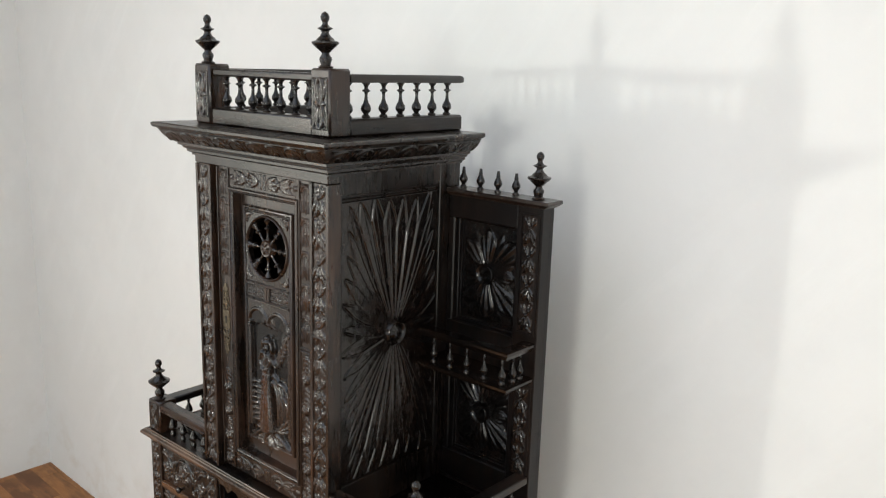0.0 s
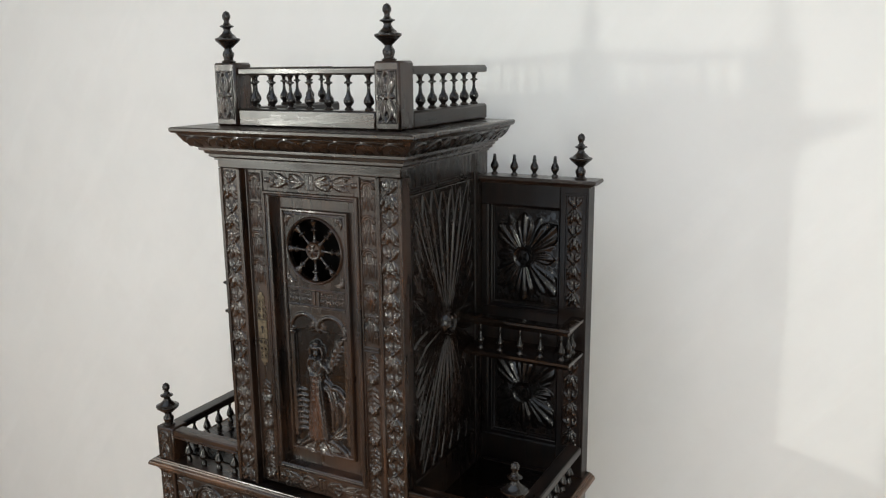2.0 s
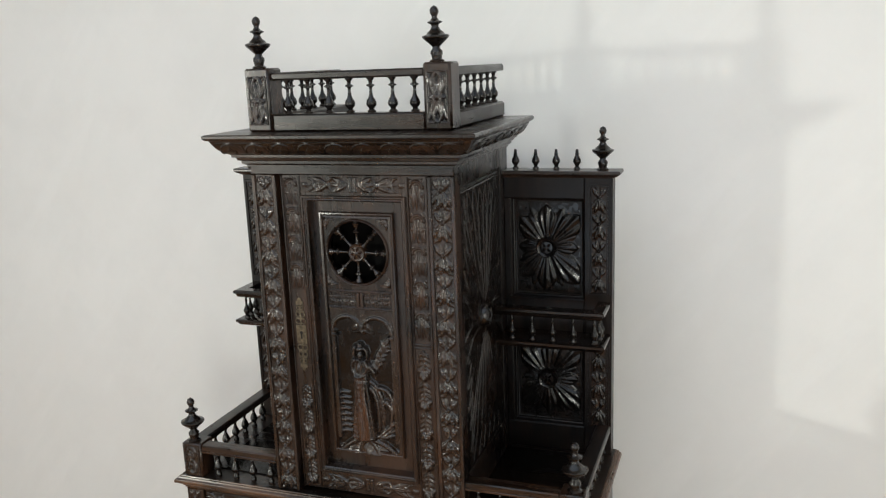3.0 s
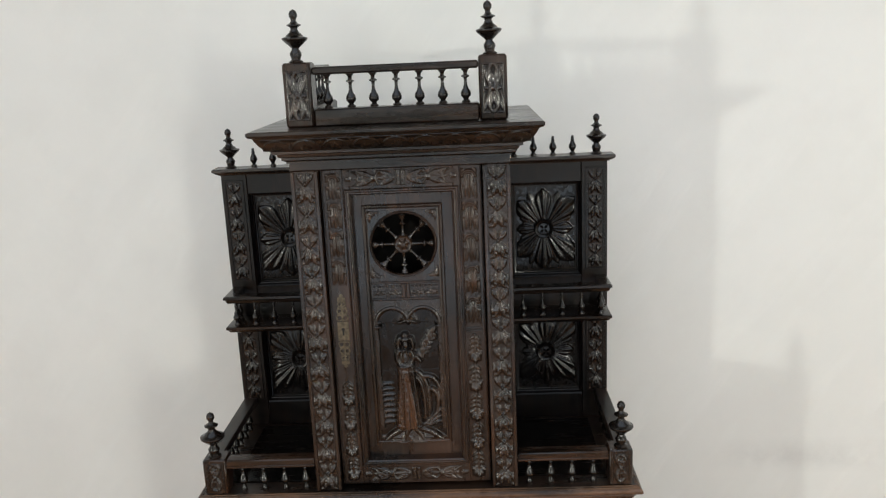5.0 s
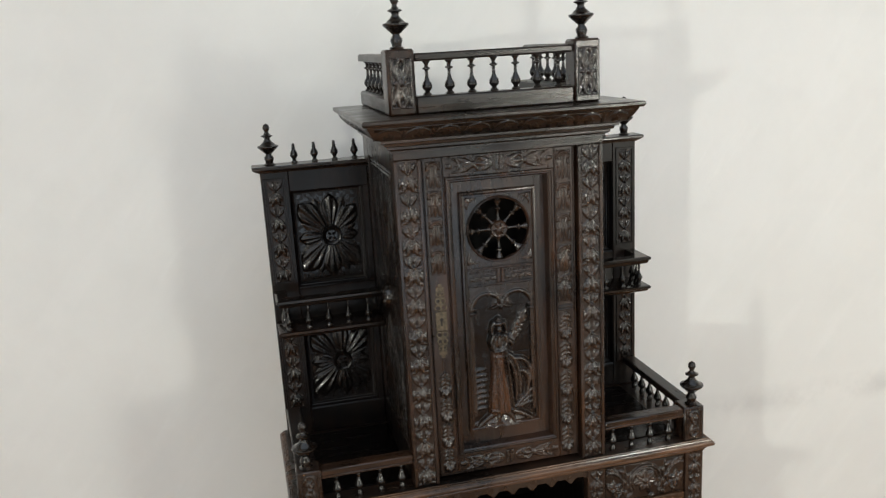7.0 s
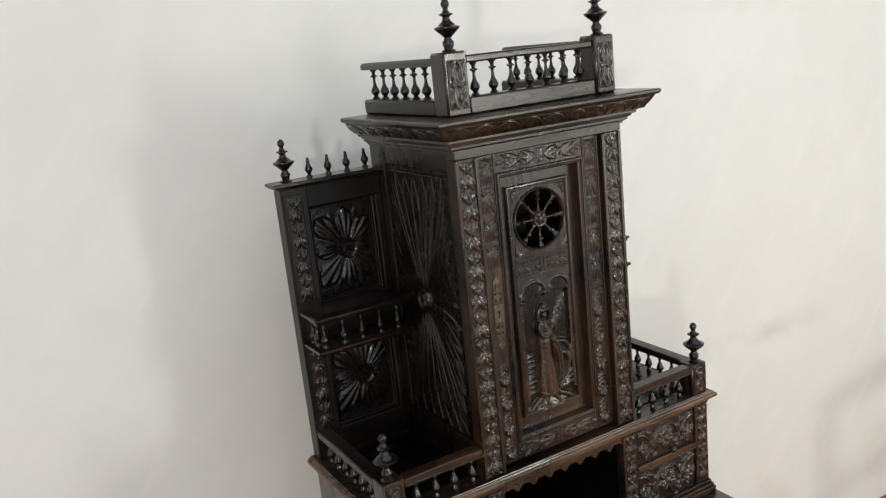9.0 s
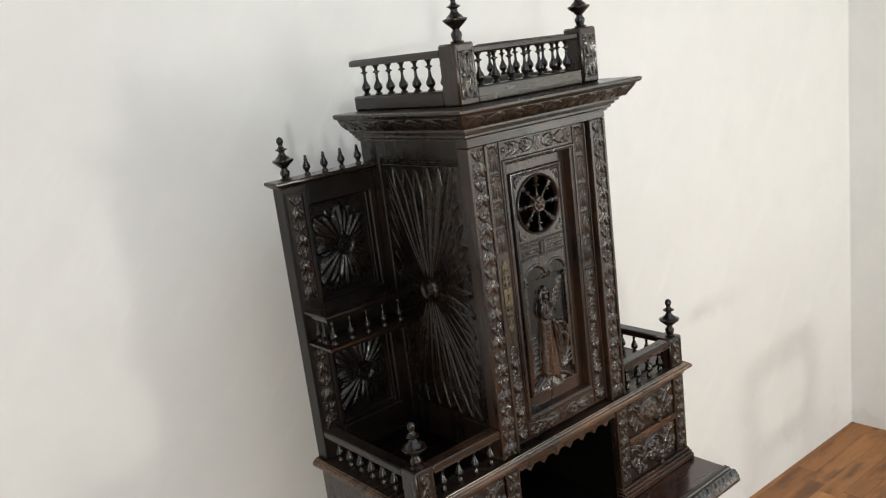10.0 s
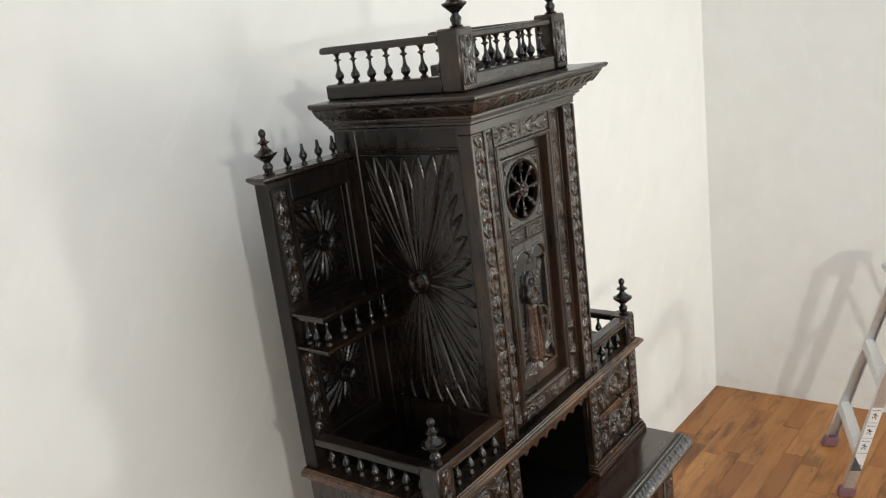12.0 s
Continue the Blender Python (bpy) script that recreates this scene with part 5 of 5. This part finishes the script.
def rinceau(c, a0, a1, b0, b1, seed, h=0.0040):
    """Round arches filled with flowers, with curling sprays between them."""
    m, hw, hh = (a0 + a1) / 2, (a1 - a0) / 2, (b1 - b0) / 2
    z, rng = (b0 + b1) / 2, random.Random(seed)
    c.ring(m, z - hh * 0.08, hh * 0.90, 0.0022, h, -35, 215)
    c.ring(m, z - hh * 0.08, hh * 0.72, 0.0010, h * 0.6, -35, 215)
    for k in range(7):
        c.leaf(m, z - hh * 0.05, 90 + 51.4 * k + rng.uniform(-6, 6), hh * 0.66, hh * 0.42, h * rng.uniform(0.9, 1.25), 0.45, 1.2)
    c.lump(m, z - hh * 0.05, hh * 0.20, hh * 0.20, h * 1.5)
    for sg in (-1, 1):
        c.ring(m + sg * hw * 0.96, z - hh * 0.12, hh * 0.84, 0.0020, h * 0.95, 80 if sg > 0 else -60, 240 if sg > 0 else 100)
        for k in range(5):
            c.leaf(m + sg * hw * 0.84, z - hh * 0.35, 90 + sg * (-40 + 48 * k), hh * 0.60, hh * 0.32, h * rng.uniform(0.8, 1.1), 0.4)
        c.lump(m + sg * hw * 0.84, z - hh * 0.35, hh * 0.16, hh * 0.16, h * 1.2)
        for k in range(6):
            c.leaf(m + sg * hw * (0.47 + 0.012 * k), z - hh * 0.95 + hh * 0.30 * k, 90 - sg * (55 if k % 2 else -50), hh * 0.42, hh * 0.24, h * rng.uniform(0.7, 1.0), 0.3)
        c.fold((m + sg * hw * 0.50, z - hh * 0.95), (m + sg * hw * 0.46, z), (m + sg * hw * 0.52, z + hh * 0.9), 0.0018, h * 0.8, 0.2)
        c.leaf(m + sg * hw * 0.98, z + hh * 0.98, 180 * (sg > 0) + sg * 30, hh * 0.8, hh * 0.3, h * 0.8, 0.3)
    c.soften(2)
    c.gouged(0.00014, 0.007, seed)


for s in (-1, 1):
    lo, hi = sorted((s * NI, s * 0.3375))
    bm = boxed(lo, hi, -0.270, 0, 0.7605, 0.9452, bevel=0.001)
    chest = part("drawer_chest", bm, WOOD, cabinet)
    P = facing_front(-0.270)
    PS = facing_front(-0.276)
    for u0, u1 in ((NI, 0.1585), (0.3055, 0.3375)):
        a0, a1 = sorted((s * u0, s * u1))
        bm = bmesh.new()
        bar(bm, P, a0, a1, 0.786, 0.945, -0.0005, 0.006, 0.001)
        part("chest_stile", bm, WOOD, chest)
        chain(bellflower, s * (u0 + u1) / 2, 0.0118, 0.789, 0.943, 4, 0.0030, int(u0 * 1000) + s).sheet("stile_carving", PS, CARVED, chest, ground=GROUND)
    a0, a1 = sorted((s * 0.160, s * 0.304))
    part("drawer_rail", boxed(a0, a1, -0.2775, -0.2695, 0.862, 0.8745, bevel=0.0015), EDGE, chest, "rubbed brown rail")
    for z0, z1 in ((0.8755, 0.943), (0.7875, 0.861)):
        bm = bmesh.new()
        bar(bm, P, a0, a1, z0, z1, -0.0005, 0.002, 0.0008)
        drawer = part("drawer", bm, GROUND, chest, "drawer front with carved arches and flowers")
        c = Carving(a0 + 0.002, a1 - 0.002, z0 + 0.002, z1 - 0.002)
        rinceau(c, a0 + 0.002, a1 - 0.002, z0 + 0.002, z1 - 0.002, int(z0 * 1000) + s)
        c.sheet("flower_carving", facing_front(-0.2722), CARVED, drawer, ground=GROUND)
        bm = lathe(bmesh.new(), [(0, 0), (0.003, 0), (0.0022, 0.004), (0.0022, 0.007), (0.0055, 0.010), (0.006, 0.013), (0.003, 0.0155), (0, 0.016)], segs=12, turn=facing_front(-0.276) @ Matrix.Translation(((a0 + a1) / 2 + 0.004, z0 + 0.012, 0)))
        part("drawer_knob", bm, TURNED, drawer)
    bm = bmesh.new()
    o0, o1 = sorted((s * (NI - 0.0005), s * 0.3375))
    for e, z0, z1 in ((0.009, 0.7607, 0.772), (0.0065, 0.7715, 0.779), (0.003, 0.7785, 0.7855)):
        l, h = (o0, o1 + e) if s > 0 else (o0 - e, o1)
        box(bm, l, h, -0.2765 - e, 0, z0, z1, 0.0015)
    part("chest_plinth", bm, RAILWOOD, chest)

# --- desk top and the closed base below
part("desk_board", boxed(-0.352, 0.352, -0.3505, 0.0, 0.738, 0.7602, bevel=0.002), DESKWOOD, cabinet, "polished brown desk board")
bm = bmesh.new()
prof = [(0.000, 0.7602), (0.000, 0.7622), (0.0032, 0.7626), (0.0046, 0.7606), (0.0066, 0.7624), (0.0100, 0.7620), (0.0115, 0.7595), (0.020, 0.757), (0.0285, 0.7515), (0.0325, 0.744), (0.0325, 0.739), (0.028, 0.736), (0.02, 0.7345), (0.0, 0.7335)]
ends = [[bm.verts.new((x, -0.3507 - o, z)) for o, z in prof] for x in (-0.352, 0.352)]
for k in range(len(prof)):
    j = (k + 1) % len(prof)
    bm.faces.new((ends[0][k], ends[0][j], ends[1][j], ends[1][k]))
bm.faces.new(ends[0][::-1])
bm.faces.new(ends[1])
bmesh.ops.recalc_face_normals(bm, faces=bm.faces)
edge = part("desk_moulding", bm, WOOD_X, cabinet, sharp=28)
m = Matrix.Translation((0, -0.3505 - 0.0236, 0.7560)) @ Matrix.Rotation(radians(48), 4, "X")
tongues = Carving(-0.3515, 0.3515, -0.0135, 0.0075, 0.0009)
rng = random.Random(37)
for k in range(26):
    c = -0.3510 + 0.702 * (k + 0.5) / 26
    tongues.ring(c, -0.0010, 0.0112, 0.0016, 0.0024, 180, 360)
    tongues.leaf(c, 0.0065, 270 + rng.uniform(-4, 4), 0.0190, 0.0160, 0.0052 * rng.uniform(0.85, 1.1), 0.3, 1.3)
    tongues.leaf(c + 0.0135, 0.0060, 270, 0.0185, 0.0060, 0.0036, 0.0, 0.8)
tongues.soften(1)
tongues.gouged(0.00025, 0.006, 38)
tongues.sheet("egg_border", m, SHEEN, edge, "row of carved leaf tongues", base=-0.003)
bm = bmesh.new()
box(bm, -0.325, 0.325, -0.335, 0, 0.06, 0.7335, 0.001)
base = part("base_body", bm, WOOD, cabinet)
for s in (-1, 1):
    a0, a1 = sorted((s * 0.285, s * 0.328))
    pil = part("base_pilaster", boxed(a0, a1, -0.346, -0.3352, 0.06, 0.733), WOOD, cabinet)
    chain(bellflower, (a0 + a1) / 2, 0.0145, 0.10, 0.725, 13, 0.0034, 90 + s).sheet("husk_carving", facing_front(-0.346), CARVED, pil, ground=GROUND)
    a0, a1 = sorted((s * 0.004, s * 0.281))
    dr = part("base_door", boxed(a0, a1, -0.343, -0.3352, 0.10, 0.728), WOOD, cabinet)
    bm = bmesh.new()
    frame_mould(bm, facing_front(-0.343), a0 + 0.035, a1 - 0.035, 0.14, 0.69, [(0, 0), (0, 0.005), (0.004, 0.006), (0.008, 0.002), (0.01, 0)])
    part("panel_moulding", bm, WOOD, dr, sharp=30)
part("plinth", boxed(-0.335, 0.335, -0.350, 0, 0, 0.06, bevel=0.003), WOOD_X, cabinet)

# ---------------------------------------------------------------- step ladder
ladder = tagged(new("step_ladder"), "aluminium step ladder with mauve rubber feet and a printed label", "ladder")
far, near = Vector((0.772, 0.686, 0)), Vector((0.443, 0.560, 0))
run = (far - near).normalized()
out = Vector((run.y, -run.x, 0))
LEANED, RACKED = 0.298, -0.085
ladder.matrix_basis = Matrix(((run.x, out.x, 0, near.x), (run.y, out.y, 0, near.y), (0, 0, 1, 0), (0, 0, 0, 1)))
LW = (far - near).length
LH = 0.675


def leaning(bm):
    """The stiles lean and rack, the near one leaning less, to fit the camera's view."""
    for v in bm.verts:
        q = min(1, max(0, v.co.x / LW))
        v.co += Vector((RACKED, LEANED - 0.045 * (1 - q), 0)) * v.co.z
    return bm


for x in (0, LW):
    bm = bmesh.new()
    sx = 1 if x == 0 else -1
    x0 = x - 0.0 * sx
    box(bm, *sorted((x0, x0 + sx * 0.003)), -0.017, 0.017, 0.02, LH, 0.0008)
    box(bm, *sorted((x0 + sx * 0.0032, x0 + sx * 0.022)), -0.017, -0.0145, 0.02, LH, 0.0008)
    box(bm, *sorted((x0 + sx * 0.0032, x0 + sx * 0.022)), 0.0145, 0.017, 0.02, LH, 0.0008)
    stile = part("stile", leaning(bm), ALU, ladder)
    bm = bmesh.new()
    box(bm, *sorted((x0 - sx * 0.004, x0 + sx * 0.028)), -0.025, 0.025, 0.0, 0.036, 0.004)
    part("rubber_foot", leaning(bm), RUBBER, ladder, "mauve rubber foot")
for k in range(2):
    z = 0.175 + 0.245 * k
    bm = bmesh.new()
    box(bm, 0.0035, LW - 0.0035, -0.0165, 0.0165, z - 0.003, z, 0.0008)
    box(bm, 0.0035, LW - 0.0035, -0.0165, -0.0140, z - 0.028, z - 0.0032, 0.0008)
    box(bm, 0.0035, LW - 0.0035, 0.0140, 0.0165, z - 0.028, z - 0.0032, 0.0008)
    part("rung", leaning(bm), ALU, ladder)
part("ladder_top", boxed(LH * RACKED - 0.01, LH * RACKED + LW + 0.01, LH * LEANED - 0.045, LH * LEANED + 0.045, LH, LH + 0.022, bevel=0.004), ALU, ladder)
# rear pair of legs
back = Matrix(((1, 0, RACKED, 0), (0, 1, -LEANED, LH * LEANED * 2 + 0.030), (0, 0, 1, 0), (0, 0, 0, 1)))
for x in (0.01, LW - 0.01):
    bm = boxed(x - 0.006, x + 0.006, -0.008, 0.008, 0.02, LH - 0.001, bevel=0.001)
    bmesh.ops.transform(bm, matrix=back, verts=bm.verts)
    part("rear_leg", bm, ALU, ladder)
    bm = boxed(x - 0.016, x + 0.016, -0.024, 0.024, 0.0, 0.035, bevel=0.003)
    bmesh.ops.transform(bm, matrix=back, verts=bm.verts)
    part("rubber_foot", bm, RUBBER, ladder)
# printed label on the outer face of the near stile
bm = bmesh.new()
box(bm, -0.0012, -0.0004, -0.016, 0.016, 0.10, 0.335, 0)
lab = part("label", leaning(bm), LABEL, ladder, "white printed label with bars of print")
bm = bmesh.new()
for k in range(3):
    z = 0.330 - 0.056 * k
    # a row of ticks, a small dark mark of crossed strokes and a thin rule
    for j in range(4):
        box(bm, -0.0018, -0.0014, -0.011 + 0.006 * j, -0.008 + 0.006 * j, z - 0.006, z - 0.002 - 0.001 * (j % 2), 0)
    for y0, y1, z0, z1 in ((-0.008, -0.002, 0.017, 0.020), (-0.002, 0.001, 0.014, 0.030), (0.001, 0.008, 0.022, 0.0245), (-0.007, -0.0045, 0.026, 0.034), (0.003, 0.0055, 0.028, 0.036)):
        box(bm, -0.0018, -0.0014, y0, y1, z - z1, z - z0, 0)
    box(bm, -0.0018, -0.0014, -0.015, 0.015, z - 0.0490, z - 0.0480, 0)
part("print", leaning(bm), INK, lab)
bm = bmesh.new()
# a grey block cut off by a white slope
for q in (((-0.0018, -0.0155, 0.102), (-0.0018, 0.0155, 0.102), (-0.0018, 0.0155, 0.108), (-0.0018, -0.0155, 0.158)), ((-0.0018, 0.004, 0.120), (-0.0018, 0.010, 0.120), (-0.0018, 0.010, 0.127), (-0.0018, 0.004, 0.127))):
    bm.faces.new([bm.verts.new(v) for v in q])
bmesh.ops.solidify(bm, geom=bm.faces[:], thickness=0.0003)
part("print_block", leaning(bm), SHADEGREY, lab)

# ---------------------------------------------------------------- floor
floor = tagged(part("floor", boxed(XL - 0.15, XR + 0.15, YF - 0.15, 1.5, -0.12, -0.014, bevel=0), GROUT), "brown oiled hardwood plank floor with darker stained boards", "floor", kind="structure")
PW = 0.066
LENGTHS = (0.36, 0.5, 0.66, 0.85)
plank_meshes = []
for ln in LENGTHS:
    bm = bmesh.new()
    bar(bm, Matrix.Identity(4), -ln / 2 + 0.0003, ln / 2 - 0.0003, -PW / 2 + 0.0003, PW / 2 - 0.0003, -0.013, 0, 0.0004)
    me = bpy.data.meshes.new("plank")
    bm.to_mesh(me)
    bm.free()
    me.materials.append(FLOOR)
    plank_meshes.append(me)
rng = random.Random(21)
tilt = math.atan2(1.201 - 1.337, XR - XL)
rows_n = int((1.40 - YF) / PW) + 1
rest = bmesh.new()
for r in range(rows_n):
    x = XL - rng.uniform(0, 0.5)
    while x < XR + 0.05:
        k = rng.randrange(4)
        ln = LENGTHS[k]
        # boards stop under the end walls
        e0, e1 = max(x, XL - 0.06), min(x + ln, XR + 0.06)
        drop = rng.uniform(-0.0008, 0.0)
        cx = (e0 + e1) / 2
        y = backwall(cx) + 0.05 - PW * (r + 0.5)
        m = pose(cx, y, drop, 0, 0, math.degrees(tilt)) @ Matrix.Diagonal(((e1 - e0) / ln, 1, 1, 1))
        x += ln
        if e1 - e0 < 0.02 or y < YF - 0.1:
            continue
        if (cx > -0.6 and y > -0.45) or (cx < -2.1 and y > 0.35):
            o = new("plank", plank_meshes[k])
            o.parent = floor
            o.matrix_basis = m
        else:
            bar(rest, m, -ln / 2 + 0.0003, ln / 2 - 0.0003, -PW / 2 + 0.0003, PW / 2 - 0.0003, -0.013, 0, 0.0004)
far_boards = part("planking", rest, FLOOR_FAR, floor)
far_boards["kind"] = "stuff"
